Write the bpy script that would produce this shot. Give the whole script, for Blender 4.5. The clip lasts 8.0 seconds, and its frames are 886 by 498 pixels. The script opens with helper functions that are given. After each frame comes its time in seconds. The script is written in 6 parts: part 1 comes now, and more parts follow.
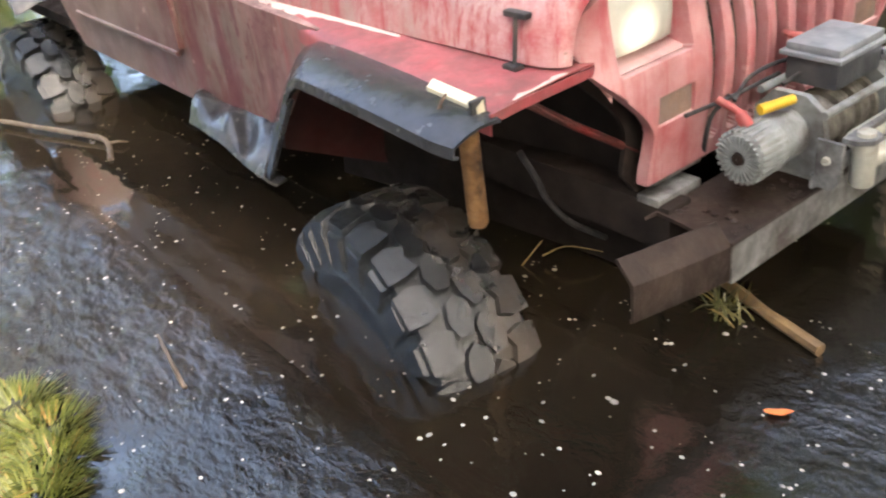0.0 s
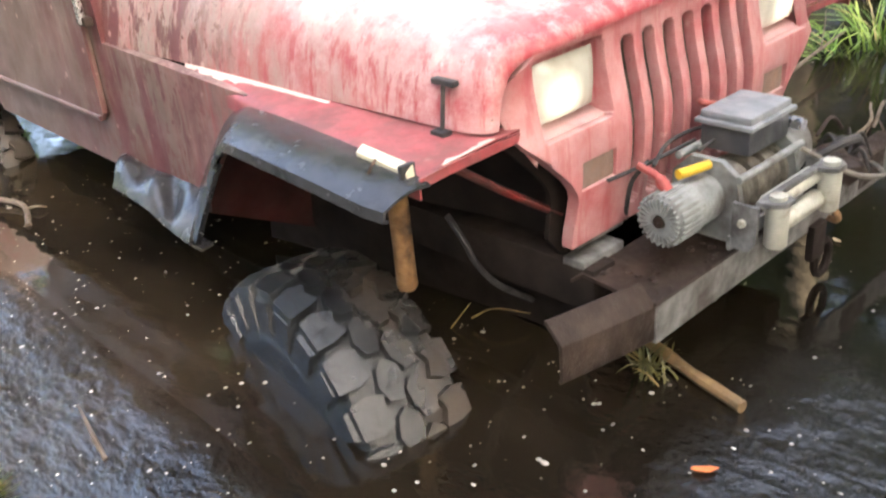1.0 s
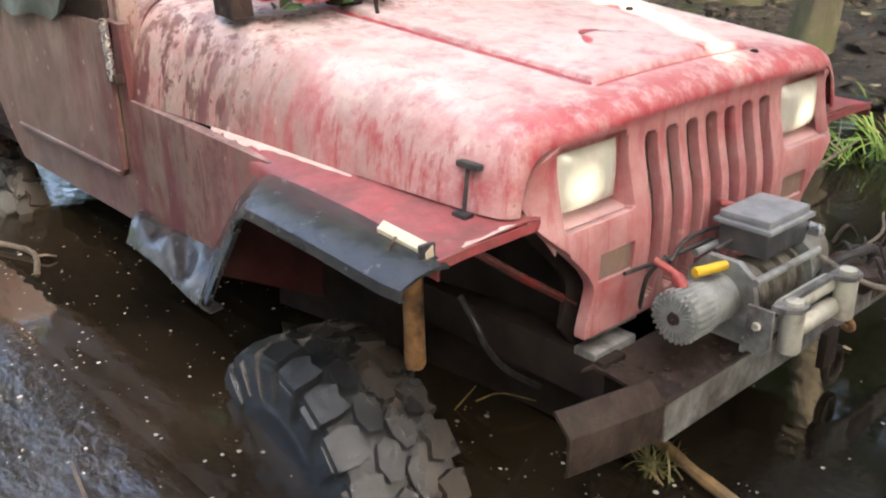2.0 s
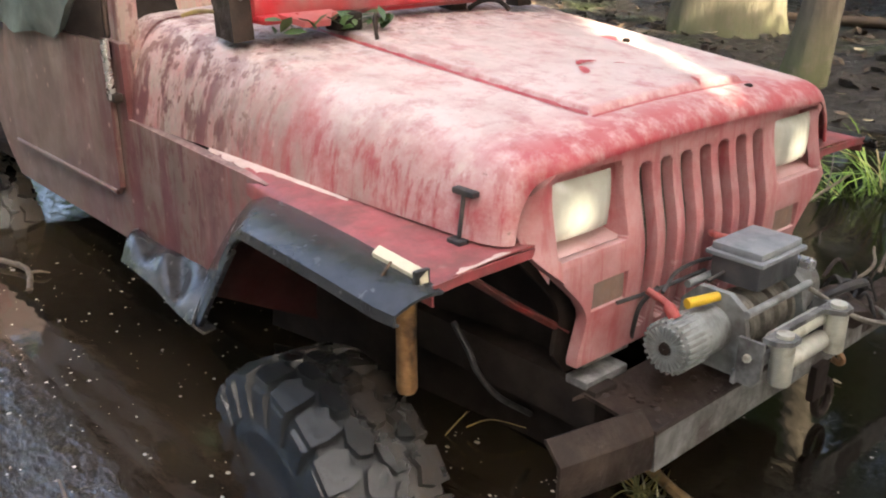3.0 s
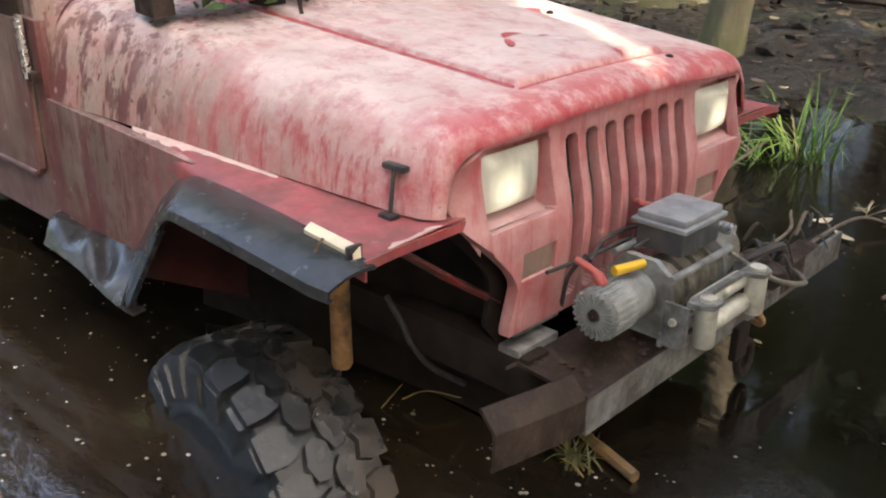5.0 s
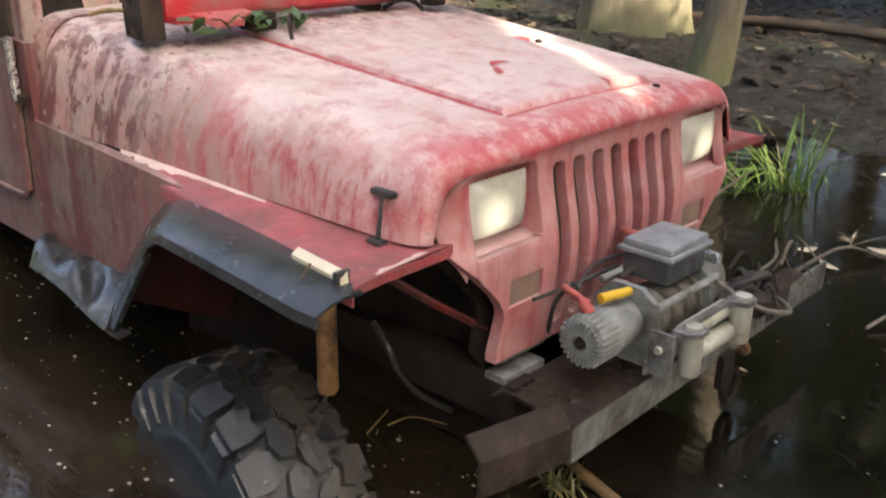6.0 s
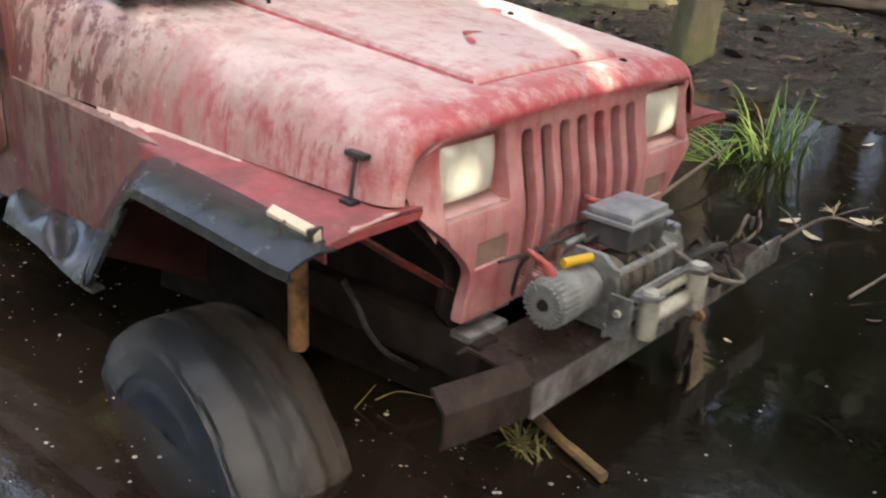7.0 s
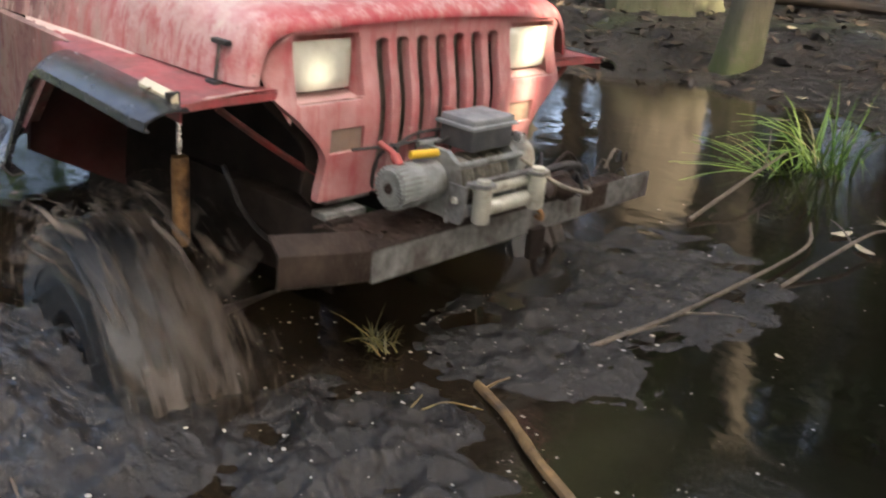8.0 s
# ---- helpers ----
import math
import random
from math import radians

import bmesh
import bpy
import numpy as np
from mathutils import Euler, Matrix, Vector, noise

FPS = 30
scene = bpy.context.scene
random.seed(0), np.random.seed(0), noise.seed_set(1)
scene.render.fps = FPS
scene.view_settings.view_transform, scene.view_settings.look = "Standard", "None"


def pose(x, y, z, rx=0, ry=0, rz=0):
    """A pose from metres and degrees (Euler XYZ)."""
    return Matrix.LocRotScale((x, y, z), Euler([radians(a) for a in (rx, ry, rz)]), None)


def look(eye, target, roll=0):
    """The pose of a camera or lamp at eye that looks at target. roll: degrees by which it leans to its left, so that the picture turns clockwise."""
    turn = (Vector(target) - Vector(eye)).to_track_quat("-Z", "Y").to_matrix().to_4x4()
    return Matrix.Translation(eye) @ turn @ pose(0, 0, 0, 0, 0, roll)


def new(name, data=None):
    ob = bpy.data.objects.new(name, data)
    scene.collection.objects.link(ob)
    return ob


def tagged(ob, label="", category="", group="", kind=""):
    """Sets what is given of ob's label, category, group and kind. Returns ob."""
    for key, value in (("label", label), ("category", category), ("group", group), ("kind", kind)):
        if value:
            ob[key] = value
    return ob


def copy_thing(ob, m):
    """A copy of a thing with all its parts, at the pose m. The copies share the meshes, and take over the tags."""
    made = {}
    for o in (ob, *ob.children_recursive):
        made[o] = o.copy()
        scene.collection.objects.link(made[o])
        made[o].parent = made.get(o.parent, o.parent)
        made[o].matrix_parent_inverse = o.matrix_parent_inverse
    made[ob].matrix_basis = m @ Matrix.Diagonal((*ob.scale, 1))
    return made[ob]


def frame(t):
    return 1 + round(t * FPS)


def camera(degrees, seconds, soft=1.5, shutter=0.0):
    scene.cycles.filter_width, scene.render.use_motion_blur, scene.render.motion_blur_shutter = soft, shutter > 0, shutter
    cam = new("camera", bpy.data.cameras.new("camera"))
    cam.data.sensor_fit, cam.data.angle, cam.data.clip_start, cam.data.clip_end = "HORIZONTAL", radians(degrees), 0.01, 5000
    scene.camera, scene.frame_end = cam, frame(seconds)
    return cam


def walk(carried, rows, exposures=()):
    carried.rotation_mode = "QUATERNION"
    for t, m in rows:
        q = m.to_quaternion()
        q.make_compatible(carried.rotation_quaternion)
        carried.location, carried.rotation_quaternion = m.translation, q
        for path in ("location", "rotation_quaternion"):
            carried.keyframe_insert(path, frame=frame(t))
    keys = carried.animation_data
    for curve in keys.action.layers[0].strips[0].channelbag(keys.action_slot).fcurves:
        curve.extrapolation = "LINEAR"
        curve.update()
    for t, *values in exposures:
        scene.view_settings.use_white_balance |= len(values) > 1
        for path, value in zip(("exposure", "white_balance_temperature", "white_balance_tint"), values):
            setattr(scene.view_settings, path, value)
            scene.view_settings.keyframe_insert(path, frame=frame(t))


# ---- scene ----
cam = camera(50.68, 8.0, soft=2.0, shutter=0.5)
PATH = [
    (0, pose(1.078, -1.670, 1.154, 59.61, 6.55, 50.52)),
    (0.3, pose(1.087, -1.680, 1.158, 59.83, 6.36, 48.50)),
    (0.5, pose(1.093, -1.687, 1.160, 60.77, 5.56, 48.04)),
    (0.7, pose(1.087, -1.686, 1.160, 61.32, 5.44, 47.58)),
    (1, pose(1.079, -1.684, 1.159, 63.10, 4.76, 46.19)),
    (1.2, pose(1.073, -1.687, 1.160, 64.16, 3.95, 46.57)),
    (1.5, pose(1.064, -1.692, 1.162, 65.80, 3.18, 47.93)),
    (1.8, pose(1.057, -1.694, 1.167, 67.11, 1.80, 48.11)),
    (2, pose(1.053, -1.696, 1.170, 67.70, 1.00, 47.96)),
    (2.2, pose(1.054, -1.697, 1.171, 68.24, 0.32, 48.40)),
    (3.3, pose(1.057, -1.706, 1.180, 69.08, -0.63, 47.54)),
    (3.5, pose(1.058, -1.707, 1.181, 68.92, -0.89, 47.00)),
    (3.8, pose(1.062, -1.708, 1.182, 69.85, -0.88, 46.36)),
    (4, pose(1.065, -1.708, 1.182, 69.19, -0.30, 45.44)),
    (4.2, pose(1.064, -1.709, 1.183, 67.59, -0.05, 44.22)),
    (5.3, pose(1.061, -1.717, 1.187, 67.65, -0.62, 43.35)),
    (5.5, pose(1.060, -1.718, 1.188, 68.28, -1.13, 43.59)),
    (5.8, pose(1.062, -1.717, 1.189, 69.40, -1.49, 43.19)),
    (6, pose(1.064, -1.717, 1.190, 69.00, -1.30, 42.92)),
    (6.3, pose(1.065, -1.714, 1.191, 67.44, -1.12, 42.14)),
    (6.5, pose(1.066, -1.712, 1.191, 67.77, -1.36, 41.83)),
    (7, pose(1.060, -1.718, 1.189, 67.46, -1.12, 41.81)),
    (7.5, pose(1.063, -1.721, 1.204, 67.10, -1.98, 42.80)),
    (8, pose(1.032, -1.728, 1.199, 67.68, -1.02, 44.25)),
]
walk(cam, PATH, exposures=[(t, 3.0 + e, 7000, 8) for t, e in ((0, 0.88), (0.5, 1.05), (1, 1.03), (1.5, 0.80), (2, 0.52), (3.5, 0.25), (5.5, 0.14), (6.5, 0.12), (8, 0.06))])

# ---- light ----
SUN_TO = Vector((0.74, -0.046, 0.642)).normalized()      # towards the sun
SUN_EL = math.asin(SUN_TO.z)
SUN_AZ = math.atan2(SUN_TO.x, SUN_TO.y)
world = bpy.data.worlds.new("sky")
scene.world = world
world.use_nodes = True
sky_nodes = world.node_tree
sky = sky_nodes.nodes.new("ShaderNodeTexSky")
sky.sky_type, sky.sun_disc = "NISHITA", False
sky.sun_elevation, sky.sun_rotation = SUN_EL, SUN_AZ
sky.air_density, sky.dust_density, sky.ozone_density = 0.7, 7.0, 0.4
sky_nodes.links.new(sky.outputs[0], sky_nodes.nodes["Background"].inputs[0])
sky_nodes.nodes["Background"].inputs[1].default_value = 0.15
sun = new("sun", bpy.data.lights.new("sun", "SUN"))
sun.data.energy, sun.data.angle, sun.data.color = 2.8, radians(0.53), (1.0, 0.86, 0.68)
sun.matrix_world = look(SUN_TO * 30, (0, 0, 0))


# ---- materials ----
class Nodes:
    """A small builder for node materials."""

    def __init__(self, name):
        self.mat = bpy.data.materials.new(name)
        self.mat.use_nodes = True
        self.tree = self.mat.node_tree
        self.bsdf = self.tree.nodes["Principled BSDF"]

    def add(self, kind):
        return self.tree.nodes.new(kind)

    def put(self, out, sock):
        self.tree.links.new(out, sock)

    def coords(self, scale=(1, 1, 1), space="Object"):
        tc, mp = self.add("ShaderNodeTexCoord"), self.add("ShaderNodeMapping")
        mp.inputs["Scale"].default_value = scale
        self.put(tc.outputs[space], mp.inputs[0])
        return mp.outputs[0]

    def noise(self, scale, detail=6, stretch=(1, 1, 1), rough=0.6, space="Object"):
        node = self.add("ShaderNodeTexNoise")
        node.inputs["Scale"].default_value, node.inputs["Detail"].default_value = scale, detail
        node.inputs["Roughness"].default_value = rough
        self.put(self.coords(stretch, space), node.inputs["Vector"])
        return node.outputs["Fac"]

    def ramp(self, fac, lo, hi, a=(0, 0, 0), b=(1, 1, 1)):
        node = self.add("ShaderNodeValToRGB")
        node.color_ramp.elements[0].position, node.color_ramp.elements[1].position = lo, hi
        node.color_ramp.elements[0].color, node.color_ramp.elements[1].color = (*a, 1), (*b, 1)
        self.put(fac, node.inputs[0])
        return node.outputs[0]

    def mix(self, fac, a, b):
        node = self.add("ShaderNodeMix")
        node.data_type = "RGBA"
        for value, sock in ((fac, node.inputs[0]), (a, node.inputs[6]), (b, node.inputs[7])):
            if isinstance(value, tuple):
                sock.default_value = (*value, 1)
            elif isinstance(value, (int, float)):
                sock.default_value = value
            else:
                self.put(value, sock)
        return node.outputs[2]

    def math(self, op, a, b=0.5, clamp=True):
        node = self.add("ShaderNodeMath")
        node.operation, node.use_clamp = op, clamp
        for value, sock in ((a, node.inputs[0]), (b, node.inputs[1])):
            if isinstance(value, (int, float)):
                sock.default_value = value
            else:
                self.put(value, sock)
        return node.outputs[0]

    def axis(self, name, lo, hi, space="Object"):
        """0 at lo to 1 at hi along one axis of the thing."""
        tc, sep, mr = self.add("ShaderNodeTexCoord"), self.add("ShaderNodeSeparateXYZ"), self.add("ShaderNodeMapRange")
        self.put(tc.outputs[space], sep.inputs[0])
        self.put(sep.outputs[name], mr.inputs[0])
        mr.inputs[1].default_value, mr.inputs[2].default_value = lo, hi
        return mr.outputs[0]

    def bump(self, height, strength=0.3, distance=0.01):
        node = self.add("ShaderNodeBump")
        node.inputs["Strength"].default_value, node.inputs["Distance"].default_value = strength, distance
        self.put(height, node.inputs["Height"])
        self.put(node.outputs[0], self.bsdf.inputs["Normal"])

    def done(self, color, rough=0.5, metal=0.0, spec=0.5):
        for value, key in ((color, "Base Color"), (rough, "Roughness"), (metal, "Metallic"), (spec, "Specular IOR Level")):
            sock = self.bsdf.inputs[key]
            if isinstance(value, tuple):
                sock.default_value = (*value, 1)
            elif isinstance(value, (int, float)):
                sock.default_value = value
            else:
                self.put(value, sock)
        return self.mat


def worn(name, a, b, scale=14, rough=(0.4, 0.8), metal=0.0, bump=0.25, dirt=(0.09, 0.065, 0.045), dirt_amount=0.5, stretch=(1, 1, 1), spec=0.5):
    """A surface of two tones with dirt on it, and fine relief."""
    n = Nodes(name)
    tone = n.mix(n.ramp(n.noise(scale, 6, stretch), 0.35, 0.65), a, b)
    soil = n.ramp(n.noise(scale * 0.45, 8, stretch), 1 - dirt_amount - 0.08, 1 - dirt_amount + 0.16)
    color = n.mix(soil, tone, dirt)
    n.bump(n.noise(scale * 6, 5), bump, 0.004)
    r = n.ramp(n.noise(scale * 1.7, 4), 0.3, 0.7, (rough[0],) * 3, (rough[1],) * 3)
    return n.done(color, r, metal, spec)


def red_paint(name, top=1.0, runs=1.0, film_all=0.0, grime=0.0, old_mud=0.0):
    """Red paint under settled dust and runs of dried tan mud, with dark wet spatters towards the cowl."""
    n = Nodes(name)
    red = n.mix(n.ramp(n.noise(6, 6), 0.35, 0.7), (0.27, 0.013, 0.024), (0.42, 0.050, 0.065))
    geo, sep, lie = n.add("ShaderNodeNewGeometry"), n.add("ShaderNodeSeparateXYZ"), n.add("ShaderNodeMapRange")
    n.put(geo.outputs["Normal"], sep.inputs[0])
    n.put(sep.outputs["Z"], lie.inputs[0])
    lie.inputs[1].default_value, lie.inputs[2].default_value = 0.15, 0.97
    level = n.math("ADD", n.math("MULTIPLY", n.noise(5.5, 12, (1, 1, 1), 0.74), 0.62), n.math("MULTIPLY", lie.outputs[0], 0.16))
    film = n.ramp(level, 0.25, 0.47)
    worn_film = n.ramp(n.noise(15, 9, (1, 1, 1), 0.72), 0.34, 0.50)
    settled = n.math("MULTIPLY", film, n.math("ADD", n.math("MULTIPLY", worn_film, 0.55), 0.40))
    color = n.mix(n.math("MULTIPLY", settled, 0.95 * top), red, (0.60, 0.515, 0.485))
    color = n.mix(n.math("MULTIPLY", n.ramp(n.noise(8, 8), 0.2, 0.6), film_all), color, (0.50, 0.33, 0.32))
    # runs down the sides: fine ones over broad ones
    broad = n.ramp(n.noise(2.6, 6, (3.5, 3.5, 0.9), 0.6), 0.36, 0.60)
    fine = n.math("MAXIMUM", n.ramp(n.noise(4.0, 10, (6, 6, 0.9), 0.75), 0.40, 0.60), n.ramp(n.noise(7.0, 8, (1, 1, 0.5), 0.75), 0.48, 0.62))
    back = n.axis("X", -0.15, -0.80)
    amount = n.math("MULTIPLY", n.math("ADD", n.math("ADD", n.math("MULTIPLY", broad, 0.50), n.math("MULTIPLY", back, 0.60)), n.math("MULTIPLY", n.axis("X", -0.8, -1.3), 0.5)), n.math("ADD", n.math("MULTIPLY", fine, 0.62), 0.42))
    steep = n.math("SUBTRACT", 1.0, n.math("MULTIPLY", lie.outputs[0], 0.42))
    tan = n.mix(back, (0.37, 0.26, 0.235), (0.27, 0.222, 0.188))
    color = n.mix(n.math("MULTIPLY", n.math("MULTIPLY", amount, steep), 1.0 * runs), color, tan)
    low = n.math("MULTIPLY", n.axis("Z", 0.88, 0.68), n.ramp(n.noise(4, 6), 0.20, 0.5))
    low = n.math("MULTIPLY", low, n.axis("X", -0.55, -1.1))
    color = n.mix(n.math("MULTIPLY", low, 0.9), color, (0.095, 0.066, 0.068))
    cake = n.ramp(n.noise(3.0, 9, (3, 3, 0.8), 0.66), 0.30, 0.56)
    color = n.mix(n.math("MULTIPLY", cake, old_mud), color, (0.130, 0.094, 0.078))
    spat = n.math("MAXIMUM", n.ramp(n.noise(19, 8, (1, 1, 0.36), 0.68), 0.545, 0.60), n.ramp(n.noise(36, 4, (1, 1, 0.7)), 0.58, 0.63))
    near = n.math("MULTIPLY", n.math("MULTIPLY", n.axis("X", -0.62, -0.88), spat), n.axis("X", -1.75, -1.15))
    color = n.mix(n.math("MULTIPLY", near, 0.85), color, (0.115, 0.042, 0.038))
    wash = n.math("MULTIPLY", n.ramp(n.noise(3.2, 9, (5, 5, 0.55), 0.66), 0.47, 0.55), n.math("MULTIPLY", n.axis("X", -0.66, -0.95), steep))
    color = n.mix(n.math("MULTIPLY", n.math("MULTIPLY", wash, n.axis("X", -1.75, -1.25)), 0.92), color, (0.105, 0.028, 0.032))
    mud = n.ramp(n.noise(23, 5, (1, 1, 0.5)), 0.60, 0.64)
    mud = n.math("MULTIPLY", mud, n.axis("X", -1.15, -1.45))
    color = n.mix(n.math("MULTIPLY", mud, 0.8), color, (0.16, 0.12, 0.095))
    fleck = n.ramp(n.noise(55, 3), 0.70, 0.73)
    color = n.mix(n.math("MULTIPLY", fleck, 0.6), color, (0.14, 0.09, 0.075))
    drop = n.add("ShaderNodeTexVoronoi")
    drop.inputs["Scale"].default_value = 19
    n.put(n.coords(), drop.inputs["Vector"])
    spots = n.math("MULTIPLY", n.ramp(drop.outputs["Distance"], 0.08, 0.20, (1, 1, 1), (0, 0, 0)), n.ramp(n.noise(9, 3), 0.52, 0.60))
    color = n.mix(n.math("MULTIPLY", spots, 0.5), color, (0.62, 0.44, 0.38))
    # washed drips on the steep metal, and the rubbed front edge
    drip = n.math("MULTIPLY", n.ramp(n.noise(4.5, 8, (7, 7, 0.7), 0.68), 0.50, 0.60), n.math("SUBTRACT", 1.0, lie.outputs[0]))
    drip = n.math("MULTIPLY", drip, n.axis("X", -0.95, -0.45))
    color = n.mix(n.math("MULTIPLY", drip, 0.80 - 0.9 * film_all), color, (0.32, 0.020, 0.034))
    rub = n.math("MULTIPLY", n.axis("X", -0.17, -0.03), n.ramp(n.noise(17, 9, (1, 1, 1), 0.7), 0.36, 0.56))
    rub = n.math("MULTIPLY", rub, n.axis("Z", 0.97, 1.0))
    color = n.mix(n.math("MULTIPLY", rub, 0.80), color, (0.36, 0.022, 0.036))
    color = n.mix(n.math("MULTIPLY", n.ramp(n.noise(9, 9, (1, 1, 1), 0.7), 0.34, 0.60), grime), color, (0.135, 0.058, 0.052))
    n.bump(n.noise(70, 6), 0.18, 0.002)
    rough = n.ramp(n.noise(7, 6), 0.3, 0.7, (0.30,) * 3, (0.70,) * 3)
    return n.done(color, rough, 0.0, 0.5)


RED = red_paint("muddy_red_paint")
RED_CLEAN = red_paint("dusty_red_paint", 0.6, 0.55, 0.44)
RED_SIDE = red_paint("mud_streaked_red_paint", 0.8, 1.0, 0.0, 0.18, 0.92)
RED_FENDER = red_paint("scuffed_red_paint", 0.14, 0.28, 0.0, 0.85)
WIPED_RED = worn("wiped_red_paint", (0.34, 0.040, 0.050), (0.44, 0.10, 0.105), 26, (0.35, 0.6), dirt=(0.52, 0.36, 0.34), dirt_amount=0.36)
BRIGHT_RED = worn("bright_red_paint", (0.46, 0.020, 0.030), (0.34, 0.014, 0.022), 12, (0.25, 0.5), dirt=(0.30, 0.12, 0.11), dirt_amount=0.50)
RED_DARK = worn("dirty_red_brace", (0.20, 0.02, 0.02), (0.13, 0.02, 0.016), 20, dirt=(0.03, 0.018, 0.014), dirt_amount=0.5)
# red far darker than the body paint, blotched near-black
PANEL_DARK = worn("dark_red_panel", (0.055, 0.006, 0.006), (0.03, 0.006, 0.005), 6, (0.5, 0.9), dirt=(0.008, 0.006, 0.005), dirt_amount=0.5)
DUST = worn("caked_pale_mud", (0.54, 0.42, 0.38), (0.46, 0.34, 0.30), 30, (0.8, 0.95), dirt_amount=0.2, dirt=(0.35, 0.12, 0.1))
FLARE = worn("wet_grey_plastic", (0.018, 0.019, 0.021), (0.040, 0.042, 0.045), 12, (0.06, 0.32), bump=0.3, dirt=(0.085, 0.075, 0.064), dirt_amount=0.36)
BLACK = worn("black_underbody", (0.014, 0.011, 0.010), (0.024, 0.018, 0.015), 10, (0.6, 0.95), dirt=(0.012, 0.008, 0.006), dirt_amount=0.4, spec=0.12)
RUST = worn("rusty_steel", (0.17, 0.085, 0.03), (0.27, 0.15, 0.065), 38, (0.6, 0.95), bump=0.7, dirt=(0.035, 0.02, 0.012), dirt_amount=0.50)
BROWN_STEEL = worn("mud_brown_steel", (0.036, 0.024, 0.018), (0.020, 0.014, 0.011), 14, (0.30, 0.8), bump=0.7, dirt=(0.075, 0.055, 0.043), dirt_amount=0.40, spec=0.25)
GREY_STEEL = worn("scraped_grey_steel", (0.24, 0.245, 0.235), (0.085, 0.085, 0.082), 24, (0.30, 0.65), 0.2, 0.6, (0.045, 0.033, 0.026), 0.47)
WINCH_GREY = worn("grey_winch_paint", (0.27, 0.285, 0.275), (0.17, 0.185, 0.18), 22, (0.30, 0.65), 0.1, 0.4, (0.075, 0.06, 0.048), 0.43)
BOX_GREY = worn("grey_box_plastic", (0.16, 0.172, 0.184), (0.23, 0.242, 0.252), 18, (0.35, 0.8), 0.0, 0.4, (0.28, 0.28, 0.27), 0.34)
# the box plastic again, darkened to paint in the shade on its sides
BOX_SHADED = worn("shaded_box_plastic", (0.035, 0.037, 0.042), (0.055, 0.058, 0.064), 18, (0.30, 0.6), dirt=(0.10, 0.095, 0.085), dirt_amount=0.36)
ROLLER = worn("pale_roller_steel", (0.54, 0.54, 0.46), (0.40, 0.40, 0.34), 26, (0.3, 0.6), 0.3, 0.2, (0.16, 0.11, 0.06), 0.40)
ROPE = worn("wire_rope_steel", (0.13, 0.12, 0.10), (0.24, 0.22, 0.18), 40, (0.45, 0.8), 0.4, 0.3, (0.06, 0.04, 0.03), 0.4)
CABLE = worn("muddy_cable", (0.018, 0.018, 0.019), (0.032, 0.030, 0.029), 30, (0.4, 0.8), dirt=(0.075, 0.060, 0.048), dirt_amount=0.38)
CABLE_RED = worn("red_cable", (0.34, 0.055, 0.05), (0.26, 0.07, 0.06), 30, (0.4, 0.7), dirt_amount=0.3)
STRAW = worn("dry_stick", (0.34, 0.25, 0.09), (0.24, 0.17, 0.06), 30, (0.5, 0.8), dirt_amount=0.4)
YELLOW = worn("yellow_sleeve", (0.60, 0.38, 0.02), (0.48, 0.30, 0.03), 25, (0.4, 0.7), dirt_amount=0.25)
CHROME = worn("dull_chrome", (0.6, 0.6, 0.6), (0.45, 0.45, 0.45), 30, (0.15, 0.4), 0.9, 0.1, (0.15, 0.12, 0.1), 0.3)
CREAM = worn("cream_lens", (0.60, 0.55, 0.40), (0.50, 0.45, 0.32), 15, (0.3, 0.6), dirt=(0.2, 0.15, 0.1), dirt_amount=0.3)
AMBER = worn("muddy_signal_lens", (0.27, 0.17, 0.12), (0.22, 0.15, 0.115), 30, (0.4, 0.8), dirt=(0.20, 0.15, 0.125), dirt_amount=0.6)
RADIATOR = worn("dusty_radiator_mesh", (0.20, 0.185, 0.15), (0.12, 0.11, 0.09), 30, (0.7, 0.95), dirt=(0.05, 0.04, 0.03), dirt_amount=0.4)
TARP = worn("dark_green_tarp", (0.055, 0.075, 0.065), (0.09, 0.11, 0.10), 8, (0.4, 0.75), dirt=(0.15, 0.14, 0.12), dirt_amount=0.42)
WOOD = worn("peeled_stick_wood", (0.20, 0.125, 0.05), (0.12, 0.075, 0.035), 26, (0.5, 0.85), dirt=(0.06, 0.045, 0.03), dirt_amount=0.42, stretch=(1, 1, 1))
TWIG = worn("grey_twig_bark", (0.14, 0.11, 0.08), (0.07, 0.055, 0.04), 40, (0.5, 0.9), dirt=(0.24, 0.20, 0.15), dirt_amount=0.32)
LITTER = worn("dead_leaf", (0.12, 0.085, 0.055), (0.06, 0.042, 0.028), 3, (0.25, 0.7), dirt=(0.03, 0.022, 0.016), dirt_amount=0.5)
PALE_LEAF = worn("pale_dead_leaf", (0.50, 0.44, 0.30), (0.38, 0.31, 0.19), 20, (0.35, 0.7), dirt=(0.15, 0.11, 0.07), dirt_amount=0.3)
ORANGE_LEAF = worn("orange_leaf", (0.62, 0.17, 0.05), (0.50, 0.13, 0.04), 20, (0.35, 0.6), dirt_amount=0.2)
FOAM = worn("water_bubble", (0.36, 0.34, 0.30), (0.24, 0.22, 0.19), 30, (0.08, 0.3), dirt_amount=0.2)


